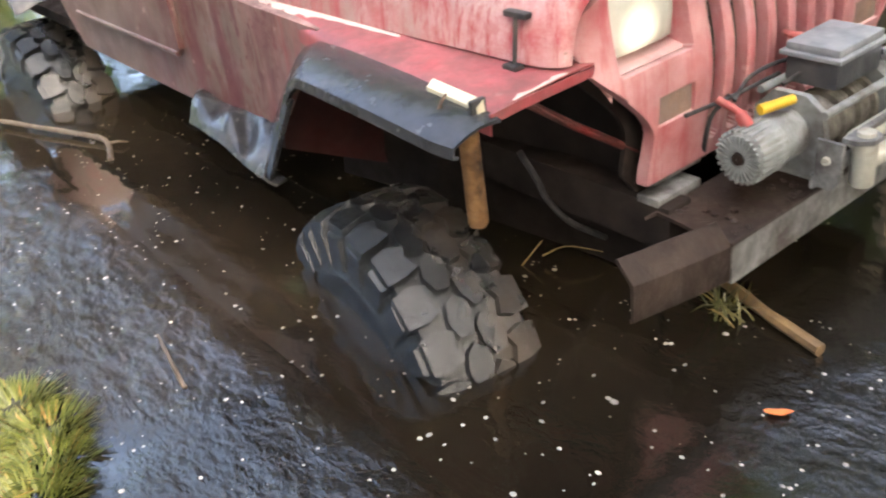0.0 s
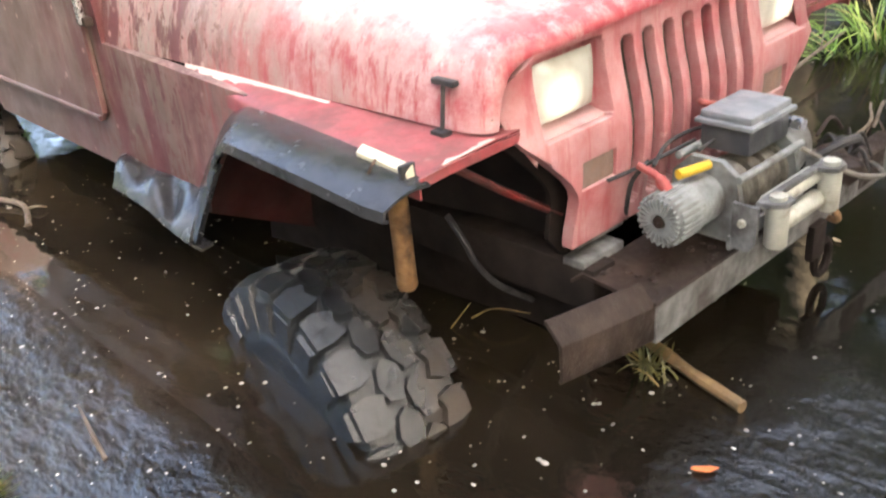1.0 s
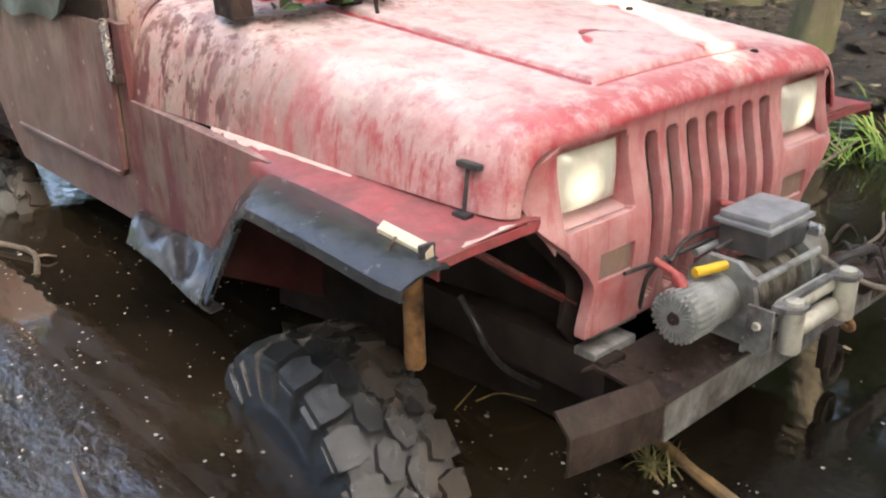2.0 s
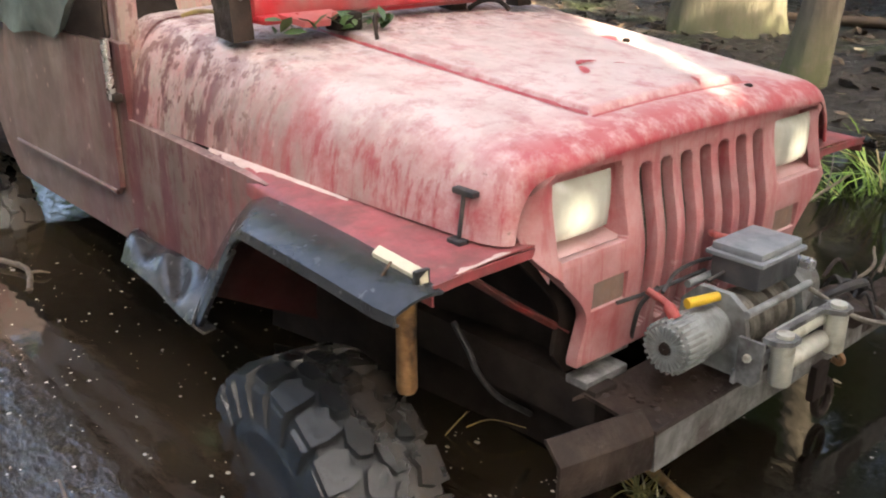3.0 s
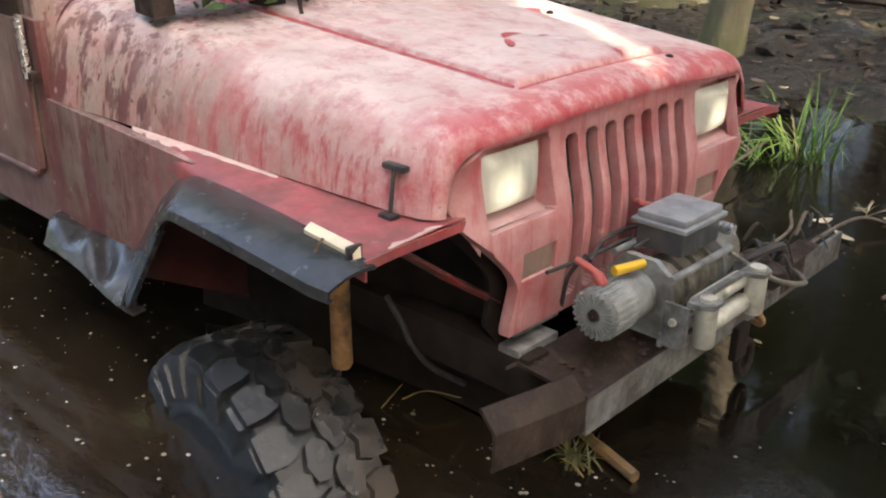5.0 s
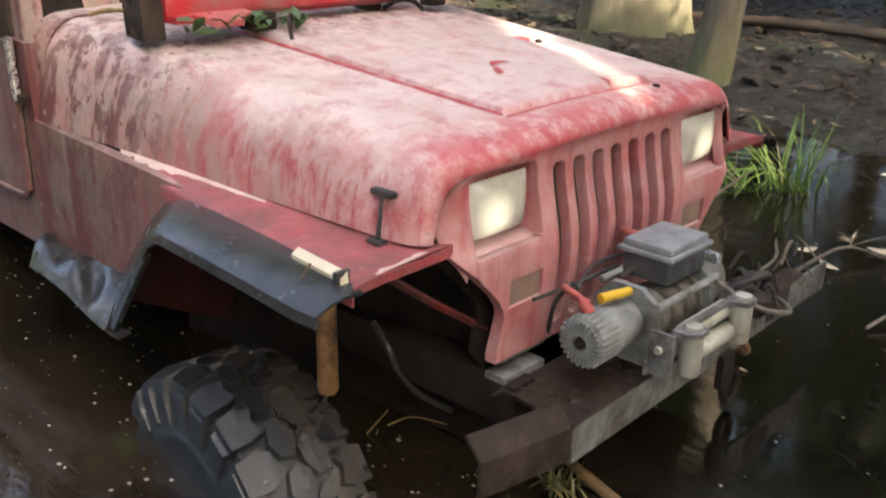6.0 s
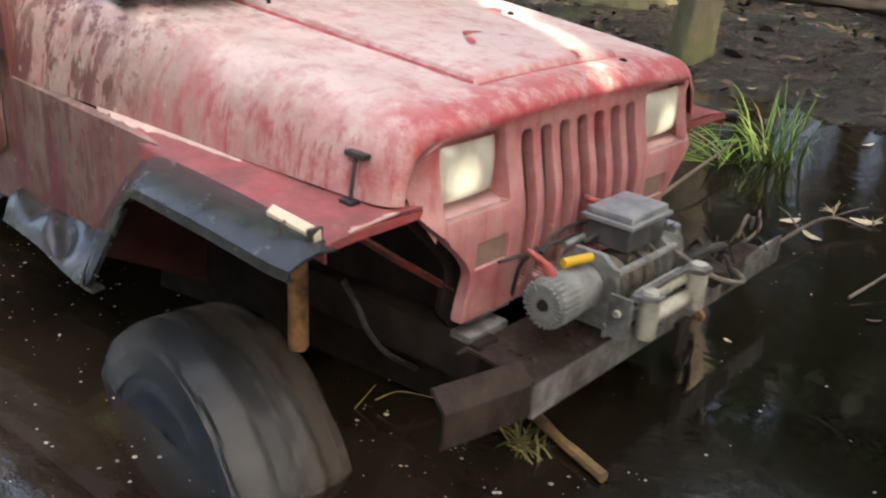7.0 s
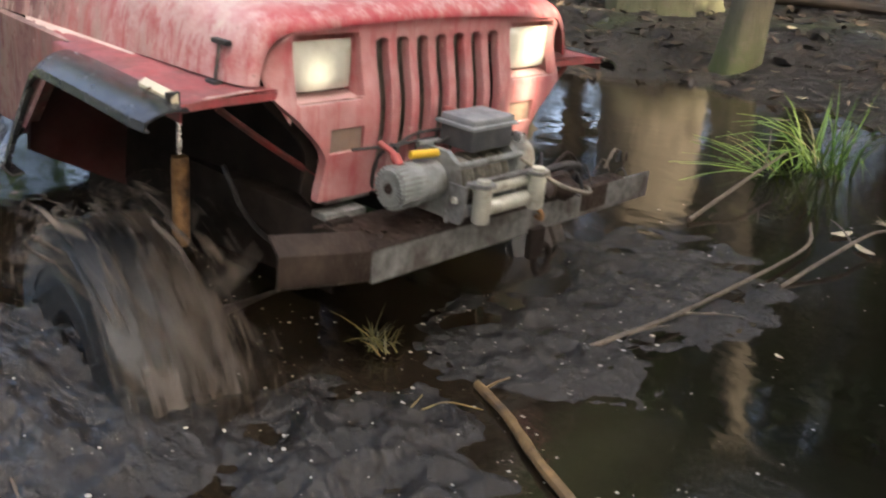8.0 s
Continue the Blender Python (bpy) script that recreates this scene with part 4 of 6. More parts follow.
def build_winch():
    winch = tagged(new("winch"), "grey electric winch with wire rope")
    winch.parent = car
    motor = lathe([(-0.286, 0.001), (-0.286, 0.044), (-0.282, 0.050), (-0.275, 0.053), (-0.240, 0.054), (-0.205, 0.054), (-0.200, 0.0515), (-0.135, 0.0515), (-0.130, 0.047)], (0.136, 0, 0.620), "Y", 48)
    motor = part("motor", motor, WINCH_GREY, winch, "grey winch motor with a finned end cap")
    fin = bmesh.new()
    for at, size in (((0.031, -0.002, 0), (0.030, 0.008, 0.0038)), ((0.0535, 0.040, 0), (0.005, 0.075, 0.005))):
        bits = bmesh.ops.create_cube(fin, size=1)["verts"]
        bmesh.ops.transform(fin, matrix=Matrix.Translation(at) @ Matrix.Diagonal((*size, 1)), verts=bits)
    fin = mesh_of("cooling_fin", fin, WINCH_GREY, False)
    for k in range(26):
        o = new("cooling_fin", fin)
        o.parent = motor
        o.matrix_basis = Matrix.Translation((0.136, -0.286, 0.620)) @ Matrix.Rotation(-2 * math.pi * k / 26, 4, "Y")
    part("motor_hub", lathe([(-0.293, 0.001), (-0.293, 0.012), (-0.286, 0.014)], (0.136, 0, 0.620), "Y", 16), BROWN_STEEL, motor)
    for y0, name in ((-0.130, "drum_support"), (0.095, "drum_support")):
        plate = prism([(0.055, y0, 0.53), (0.215, y0, 0.53), (0.222, y0, 0.60), (0.205, y0, 0.675), (0.170, y0, 0.700), (0.10, y0, 0.700), (0.06, y0, 0.66)], (0, 0.016, 0))
        part(name, plate, WINCH_GREY, winch, "grey end plate of the winch", bevel=0.005)
    drum = bmesh.new()
    prof = [(-0.114, 0.03)]
    for k in range(11):
        y, r = -0.110 + 0.0184 * k, 0.047 + 0.004 * ((k * 5) % 3)
        prof += [(y, 0.036), (y + 0.003, r + 0.004), (y + 0.008, r + 0.008), (y + 0.013, r + 0.004), (y + 0.0165, 0.036)]
    prof += [(0.094, 0.03)]
    lathe(prof, (0.145, 0, 0.615), "Y", 28, drum)
    part("rope_drum", drum, ROPE, winch, "drum wound with wire rope")
    gear = lathe([(0.111, 0.05), (0.113, 0.068), (0.165, 0.068), (0.172, 0.060), (0.205, 0.058), (0.212, 0.045), (0.214, 0.001)], (0.138, 0, 0.632), "Y", 36)
    part("gear_housing", gear, WINCH_GREY, winch, "grey gear housing")
    for x, z in ((0.214, 0.672), (0.075, 0.695)):
        part("tie_bar", tube([(x, -0.135, z), (x, 0.115, z)], 0.0085, 10), WINCH_GREY, winch, "bright grey tie bar")
    # control box on top
    box = part("control_box", block(0.078, 0.192, -0.062, 0.098, 0.690, 0.748), BOX_SHADED, winch, "grey plastic control box with shade-darkened sides and a dusty lid", bevel=0.008)
    lid = part("box_lid", block(0.068, 0.202, -0.072, 0.108, 0.747, 0.757), BOX_GREY, box, "dusty rim of the lid", bevel=0.003)
    part("lid_top", block(0.076, 0.194, -0.063, 0.099, 0.756, 0.774), BOX_GREY, box, "dusty top of the control box", bevel=0.007)
    part("socket", lathe([(-0.02, 0.014), (0.012, 0.014), (0.014, 0.010), (0.006, 0.009), (0.006, 0.001)], (0.205, 0.112, 0.715), "X", 14), CHROME, box, "shiny control socket")
    # fairlead in front
    fair = bmesh.new()
    block(0.214, 0.224, -0.170, 0.140, 0.535, 0.565, fair)
    prism([(0.266, -0.158, 0.640), (0.296, -0.158, 0.640), (0.318, -0.136, 0.640), (0.318, -0.104, 0.640), (0.296, -0.092, 0.640), (0.280, -0.088, 0.640),
           (0.280, 0.060, 0.640), (0.296, 0.064, 0.640), (0.318, 0.078, 0.640), (0.318, 0.110, 0.640), (0.296, 0.130, 0.640), (0.266, 0.130, 0.640)], (0, 0, 0.010), fair)
    for y in (-0.168, 0.126):
        prism([(0.222, y, 0.542), (0.222, y, 0.640), (0.276, y, 0.640), (0.276, y, 0.565), (0.262, y, 0.542)], (0, 0.009, 0), fair)
    fair = part("fairlead", fair, GREY_STEEL, winch, "grey roller fairlead", bevel=0.003)
    for y in (-0.122, 0.094):
        part("roller", lathe([(0.548, 0.001), (0.548, 0.019), (0.553, 0.023), (0.636, 0.023), (0.640, 0.017), (0.658, 0.017), (0.661, 0.001)], (0.293, y, 0), "Z", 24), ROLLER, fair, "pale upright roller")
    for z, x in ((0.624, 0.262), (0.575, 0.276)):
        part("roller", lathe([(-0.108, 0.001), (-0.108, 0.016), (-0.102, 0.020), (0.074, 0.020), (0.080, 0.016), (0.080, 0.001)], (x, 0, z), "Y", 24), ROLLER, fair, "pale cross roller")
    part("side_bolt", lathe([(-0.176, 0.001), (-0.176, 0.008), (-0.168, 0.009)], (0.246, 0, 0.602), "Y", 8), ROLLER, fair, "pale bolt head")
    part("rope_hook", tube(curve([(0.300, 0.094, 0.556), (0.316, 0.100, 0.536), (0.308, 0.112, 0.518), (0.292, 0.106, 0.524)], 5), 0.007, 8), RUST, fair, "rusty hook tied at the roller")
    # cables
    sleeve = tube([(0.128, -0.215, 0.692), (0.150, -0.140, 0.694)], [0.011, 0.010], 10)
    sl = part("cable_sleeve", sleeve, YELLOW, winch, "yellow cable sleeve")
    red = tube(curve([(0.065, -0.262, 0.715), (0.082, -0.256, 0.706), (0.105, -0.250, 0.694), (0.128, -0.250, 0.670)], 5), [0.008] * 11 + [0.013] * 5, 10)
    part("red_boot", red, CABLE_RED, winch, "red rubber cable boot")
    for pts, r, m, nm in (
        ([(0.06, -0.20, 0.69), (0.04, -0.12, 0.71), (0.05, -0.02, 0.715), (0.09, 0.02, 0.705)], 0.0045, CABLE, "black cable"),
        ([(0.10, -0.10, 0.70), (0.12, -0.02, 0.722), (0.10, 0.06, 0.708)], 0.0045, CABLE, "black cable"),
        ([(0.045, -0.33, 0.70), (0.05, -0.20, 0.695), (0.06, -0.05, 0.70)], 0.0045, CABLE, "black cable"),
        ([(0.0, -0.21, 0.56), (0.02, -0.235, 0.60), (0.03, -0.23, 0.66), (0.05, -0.20, 0.70)], 0.005, CABLE, "black cable"),
        ([(0.035, 0.0, 0.765), (0.065, -0.03, 0.775), (0.075, 0.0, 0.765)], 0.008, CABLE_RED, "red cable end"),
        ([(0.215, 0.115, 0.66), (0.30, 0.18, 0.60), (0.32, 0.30, 0.56), (0.24, 0.40, 0.54), (0.18, 0.34, 0.53)], 0.006, ROPE, "loose loop of wire rope"),
        ([(0.12, 0.24, 0.53), (0.20, 0.28, 0.60), (0.22, 0.38, 0.60), (0.18, 0.46, 0.53)], 0.011, CABLE, "thick black cable loop"),
    ):
        part("cable", tube(curve(pts, 6), r, 8), m, winch, nm)
    roots = random.Random(9)
    for k in range(26):
        x, y, z = roots.uniform(0.05, 0.22), roots.uniform(0.22, 0.74), roots.uniform(0.515, 0.545)
        a, reach = roots.uniform(0, 2 * math.pi), roots.uniform(0.05, 0.16)
        way = Vector((0.6 * math.cos(a), math.sin(a), 0)) * reach
        pts = [Vector((x, y, z)), Vector((x, y, z + roots.uniform(0.02, 0.07))) + 0.5 * way, Vector((x, y, z - roots.uniform(-0.02, 0.02))) + way]
        part("root", tube(curve(pts, 5), roots.uniform(0.002, 0.0055), 6, None, 0.3), roots.choice((CABLE, CABLE, TWIG, BROWN_STEEL)), winch, "dark root caught on the bumper")
    for k in range(5):
        x, y = 0.10 + 0.03 * k, 0.27 + 0.05 * (k % 3)
        lump = bmesh.new()
        bmesh.ops.create_icosphere(lump, subdivisions=2, radius=0.04)
        for v in lump.verts:
            v.co = Vector((x, y, 0.545)) + Vector((v.co.x * 1.2, v.co.y, v.co.z * 0.8)) * (1 + 0.35 * noise.noise(v.co * 30 + Vector((k, 0, 0))))
        part("debris_lump", lump, BROWN_STEEL, winch, "clod of mud and roots on the bumper")


def tyre_mesh(R, W):
    """Mud tyre about its own centre, axis along y."""
    bm = bmesh.new()
    h = W / 2
    prof = [(-h * 0.70, R * 0.34), (-h * 0.98, R * 0.40), (-h * 1.05, R * 0.50), (-h * 1.05, R * 0.60), (-h * 1.08, R * 0.62), (-h * 1.08, R * 0.66), (-h * 1.05, R * 0.68), (-h * 1.04, R * 0.78), (-h * 0.98, R * 0.88), (-h * 0.88, R * 0.935), (-h * 0.4, R * 0.950), (0, R * 0.952),
            (h * 0.4, R * 0.950), (h * 0.88, R * 0.935), (h * 1.0, R * 0.88), (h * 1.04, R * 0.74), (h * 1.04, R * 0.56), (h * 0.98, R * 0.42), (h * 0.70, R * 0.34)]
    lathe(prof, (0, 0, 0), "Y", 72, bm)
    return bm


def lug_mesh(R, W):
    bm = bmesh.new()
    h = W / 2

    def lug(outline, a, r0, r1, tip=0.93):
        lo, hi = [], []
        cx, cy = sum(p[0] for p in outline) / len(outline), sum(p[1] for p in outline) / len(outline)
        for s, y in outline:
            for f, r, out in ((1.0, r0, lo), (tip, r1, hi)):
                ss, yy = cx + (s - cx) * f, cy + (y - cy) * f
                b = a + ss / R
                drop = 0.035 * R * max(0, abs(yy) / h - 0.75) / 0.25
                out.append(bm.verts.new(((r - drop) * math.cos(b), yy, (r - drop) * math.sin(b))))
        bm.faces.new(hi)
        for k in range(len(lo)):
            j = (k + 1) % len(lo)
            bm.faces.new((lo[k], lo[j], hi[j], hi[k]))

    n = 24
    p = 2 * math.pi * R / n
    for k in range(n):
        a = 2 * math.pi * k / n
        for sg, off in ((1, 0), (-1, p / 2)):
            e = a + off / R
            out, deep = (1.06, 0.46) if k % 2 else (1.00, 0.40)
            # shoulder block with a notched inner end, and its claw down the sidewall
            lug([(-p * 0.40, sg * h * out), (p * 0.36, sg * h * out), (p * 0.42, sg * h * 0.74), (p * 0.30, sg * h * deep), (p * 0.02, sg * h * (deep + 0.10)), (-p * 0.30, sg * h * deep), (-p * 0.42, sg * h * 0.70)], e, R * 0.925, R * 1.0, 0.955)
            lug([(-p * 0.33, sg * h * 1.09), (p * 0.29, sg * h * 1.09), (p * 0.33, sg * h * 0.99), (-p * 0.37, sg * h * 0.99)], e, R * 0.76, R * 0.955, 0.90)
            # centre block, hooked towards the middle line
            lug([(-p * 0.42, sg * h * 0.36), (-p * 0.08, sg * h * 0.46), (p * 0.30, sg * h * 0.36), (p * 0.44, sg * h * 0.16), (p * 0.24, -sg * h * 0.03), (-p * 0.14, -sg * h * 0.02), (-p * 0.46, sg * h * 0.12)], e + 0.5 * p / R, R * 0.925, R * 1.004, 0.95)
    return bm


TYRE_R, TYRE_W = 0.405, 0.245
WHEEL_PLACES = {"near": (-0.435, -0.702, 0.095), "far": (-0.40, 0.69, 0.085), "rear_near": (-2.80, -0.70, 0.12), "rear_far": (-2.80, 0.70, 0.12)}
wheels = {}


def build_wheels():
    tyre, lugs = mesh_of("tyre", tyre_mesh(TYRE_R, TYRE_W), RUBBER), mesh_of("tread", lug_mesh(TYRE_R, TYRE_W), RUBBER, True, 0.003)
    rim = mesh_of("rim", lathe([(-0.09, 0.001), (-0.09, 0.06), (-0.05, 0.08), (-0.05, 0.11), (-0.085, 0.13), (-0.092, 0.150), (0.08, 0.150)], (0, 0, 0), "Y", 40), BROWN_STEEL)
    for key, at in WHEEL_PLACES.items():
        w = new("wheel")
        w.parent = car
        tagged(w, "large mud tyre on a steel wheel")
        w.matrix_basis = pose(*at, 0, 0, -8.0 if "rear" not in key else 0)
        for me, nm, lb in ((tyre, "tyre", "wet black mud tyre with chunky lugs"), (lugs, "tread", ""), (rim, "rim", "muddy steel rim")):
            o = new(nm, me)
            o.parent = w
            tagged(o, lb)
        wheels[key] = w
    axle = tube([(-0.40, -0.60, 0.09), (-0.40, 0.60, 0.09)], 0.04, 12)
    part("axle", axle, BROWN_STEEL, car, "muddy front axle tube")


shocks = {}


def build_shock(side):
    s = new("shock_absorber")
    s.parent = car
    tagged(s, "rusty shock absorber")
    top, low = Vector((-0.262, side * 0.612, 0.80)), Vector((-0.270, side * 0.604, 0.470))
    mid = top.lerp(low, 0.30)
    body = lathe([(0, 0.001), (0.002, 0.018), (0.012, 0.022), (0.10, 0.021), (0.20, 0.0225), (0.232, 0.021), (0.236, 0.001)], (0, 0, 0), "Z", 18)
    for v in body.verts:
        v.co += Vector((low.x, low.y, low.z)) + 0.003 * noise.noise_vector(v.co * 60)
    part("shock_body", body, RUST, s, "rusty flaking shock body")
    rod = part("shock_rod", tube([mid + Vector((0, 0, -0.05)), top + Vector((0, 0, 0.03))], 0.007, 8), CHROME, car, "thin steel shock rod")
    shocks[side] = s


build_hood()
build_grille()
for sd in (-1, 1):
    build_fender(sd)
    build_flare(sd)
    build_wheelwell(sd)
    build_shock(sd)
build_tub()
build_cowl_clutter()
build_bumper()
build_winch()
build_wheels()


# ---- plants, wood and litter ----
def blade(bm, root, tip, width, bend):
    """One grass blade of four segments."""
    root, tip = Vector(root), Vector(tip)
    side = (tip - root).cross(Vector((0, 0, 1)))
    side = (side if side.length > 1e-4 else Vector((1, 0, 0))).normalized() * width
    left, right = [], []
    for k in range(5):
        u = k / 4
        q = root.lerp(tip, u) + Vector((0, 0, bend * math.sin(u * math.pi)))
        w = (1 - u) ** 0.7 + 0.04
        left.append(bm.verts.new(q - side * w))
        right.append(bm.verts.new(q + side * w + Vector((0, 0, width * 0.3))))
    for k in range(4):
        bm.faces.new((left[k], right[k], right[k + 1], left[k + 1]))


def grass_tuft(x, y, z, count, reach, height, label, seed, lean=(0, 0), material=None):
    rng = random.Random(seed)
    bm = bmesh.new()
    for k in range(count):
        a, r = rng.uniform(0, 2 * math.pi), rng.uniform(0.2, 1) ** 0.6 * reach
        up = height * (1 - 0.75 * (r / reach) ** 1.5) * rng.uniform(0.55, 1.1)
        root = (0.18 * reach * rng.uniform(-1, 1), 0.18 * reach * rng.uniform(-1, 1), -0.05)
        blade(bm, root, (r * math.cos(a) + lean[0] * r, r * math.sin(a) + lean[1] * r, up), rng.uniform(0.0028, 0.006), height * 0.25 * r / reach)
    tuft = thing("grass_tuft", bm, material or GRASS, label, "grass", smooth=True)
    tuft.location = (x, y, z)
    return tuft


def twig(name, points, r0, r1, material, label, forks=(), group=""):
    pts = curve(points, 5)
    bm = tube(pts, [lerp(r0, r1, k / (len(pts) - 1)) for k in range(len(pts))], 8, None, 0.25)
    for at, to, r in forks:
        base = pts[int(at * (len(pts) - 1))]
        sub = curve([base, Vector(base).lerp(Vector(to), 0.55) + Vector((0.006, -0.004, 0.008)), to], 4)
        tube(sub, [lerp(r, r * 0.4, k / (len(sub) - 1)) for k in range(len(sub))], 6, bm, 0.25)
    return thing(name, bm, material, label, "stick", group)


def leaf_mesh(length, width, curl, rng):
    bm = bmesh.new()
    grid = []
    for k in range(7):
        u = k / 6
        w = width * math.sin(math.pi * min(0.98, u * 0.92 + 0.05)) ** 0.8
        grid.append([(length * (u - 0.5), w * v, curl * (v * v * 0.6 + (u - 0.5) ** 2 * 1.5) + 0.002 * rng.random()) for v in (-0.5, 0, 0.5)])
    sheet(grid, 0.0012, bm)
    return bm


def floating_leaf(x, y, z, length, turn, material, label, seed, tilt=0):
    rng = random.Random(seed)
    ob = thing("fallen_leaf", leaf_mesh(length, length * rng.uniform(0.3, 0.5), length * 0.2, rng), material, label, "leaf", "leaves on the water")
    ob.matrix_basis = pose(x, y, z, tilt, 0, turn)
    return ob


def tree_trunk(bm, base, height, r0, r1, lean=(0, 0), flare=1.6, n=20, seed=0):
    pts, radii = [], []
    for k in range(26):
        u = (k / 25) ** 1.6
        h = u * height
        pts.append((base[0] + lean[0] * h, base[1] + lean[1] * h, base[2] + h))
        radii.append(lerp(r0, r1, u) * (1 + (flare - 1) * math.exp(-h * 4.5)))
    start = len(bm.verts)
    tube(pts, radii, n, bm)
    bm.verts.ensure_lookup_table()
    for v in bm.verts[start:]:
        c = Vector((base[0] + lean[0] * (v.co.z - base[2]), base[1] + lean[1] * (v.co.z - base[2]), v.co.z))
        d = v.co - c
        a = math.atan2(d.y, d.x)
        v.co = c + d * (1 + 0.10 * math.sin(a * 5 + seed) * math.exp(-(v.co.z - base[2]) * 3) + 0.10 * noise.noise((math.cos(a) * 2, math.sin(a) * 2, v.co.z * 2 + seed)))
    return bm


def crown_mesh(seed, height, spread, low, count, size):
    """Many small leaves in clumps along limbs."""
    rng = random.Random(seed)
    bm = bmesh.new()
    clumps = []
    for k in range(70):
        h = rng.uniform(low, height)
        r = spread * (1 - 0.55 * (h - low) / (height - low)) * rng.uniform(0.2, 1)
        a = rng.uniform(0, 2 * math.pi)
        clumps.append(Vector((r * math.cos(a), r * math.sin(a), h)))
    verts, faces = [], []
    for k in range(count):
        c = rng.choice(clumps)
        q = c + Vector((rng.gauss(0, 0.34), rng.gauss(0, 0.34), rng.gauss(0, 0.24)))
        u = Vector((rng.gauss(0, 1), rng.gauss(0, 1), rng.gauss(0, 0.5))).normalized() * size * rng.uniform(0.6, 1.3)
        v = u.cross(Vector((rng.gauss(0, 1), rng.gauss(0, 1), rng.gauss(0, 1)))).normalized() * size * 0.45
        i = len(verts)
        verts += [q - u, q + v, q + u, q - v]
        faces.append((i, i + 1, i + 2, i + 3))
    me = bpy.data.meshes.new("crown")
    me.from_pydata(verts, [], faces)
    me.materials.append(LEAF)
    bm.free()
    return me, clumps


def build_woods():
    """Trees round the hole; their crowns and the gaps between them show in the water."""
    kinds = []
    for seed, (height, spread, low) in enumerate(((9.5, 2.1, 2.6), (11.0, 2.5, 3.4), (8.0, 1.8, 1.6))):
        root = tagged(new("tree"), "broadleaf tree with a mossy trunk and green leaves", "tree", "trees round the water")
        bm = tree_trunk(bmesh.new(), (0, 0, -0.3), height * 0.92, 0.17, 0.03, (0.02, 0.01), 1.5, 14, seed)
        me, clumps = crown_mesh(40 + seed, height, spread, low, 6500, 0.10)
        for c in clumps[::4]:
            h = max(0.8, c.z * 0.72)
            tube([(0.02 * h, 0.01 * h, h), Vector((0.02 * h, 0.01 * h, h)).lerp(c, 0.55) + Vector((0, 0, 0.12)), c], [0.035, 0.022, 0.008], 6, bm)
        part("trunk", bm, BARK, root)
        crown = new("crown", me)
        crown.parent = root
        kinds.append(root)
    rng = random.Random(5)
    places = [(-2.0, 8.2), (-5.4, 6.2), (1.6, 7.6), (4.8, 5.6), (-7.8, 4.7), (-0.2, 10.8), (-5.0, 10.6), (3.8, 10.2), (-8.5, 7.6), (7.5, 8.5), (-12.5, 5.0), (3.5, -7.0), (1.0, -7.5), (-4.5, -8.0), (-7.2, 4.4), (-6.4, 2.7), (-5.0, 7.6), (0.4, 8.8), (3.0, 7.4), (-6.2, 8.2), (-1.3, 7.3), (0.5, 9.6)]
    for k, (x, y) in enumerate(places):
        m = pose(x, y, ground_height(x, y), 0, 0, rng.uniform(0, 360))
        if k < 3:
            kinds[k].matrix_basis = m
        else:
            copy_thing(kinds[k % 3], m)


def build_far_woods():
    """The dark edge of the woods all round, out of view: undergrowth and low boughs, open towards one side."""
    rng = random.Random(17)
    verts, faces = [], []
    for k in range(48000):
        a = rng.uniform(-math.pi, math.pi)
        r = rng.uniform(10.5, 15.5)
        top = 11.5 + 2.0 * math.sin(a * 7) + 1.2 * math.sin(a * 17 + 1)
        # heights set by bearing to block or let in sky light and its reflections
        if a > 2.97 or a < -2.75:
            top = 2.6 + 1.2 * math.sin(a * 31)
        elif 1.90 < a < 2.05:
            top = 6.4 + 1.8 * math.sin(a * 60)
        elif 2.55 < a:
            top *= 1.15
        elif -0.9 < a < 0.8:
            top *= 0.5
        elif -2.7 < a < -1.0:
            top *= 1.35
        h = rng.random() ** 1.2 * top
        q = Vector((r * math.cos(a), r * math.sin(a), h))
        size = rng.uniform(0.14, 0.30)
        u = Vector((rng.gauss(0, 1), rng.gauss(0, 1), rng.gauss(0, 1))).normalized() * size
        v = u.cross(Vector((rng.gauss(0, 1), rng.gauss(0, 1), rng.gauss(0, 1)))).normalized() * size * 0.6
        i = len(verts)
        verts += [q - u, q + v, q + u, q - v]
        faces.append((i, i + 1, i + 2, i + 3))
    me = bpy.data.meshes.new("far_woods")
    me.from_pydata(verts, [], faces)
    me.materials.append(LEAF)
    tagged(new("far_woods", me), "dark green edge of the woods, added out of view to block sky light", "woods", kind="stuff")


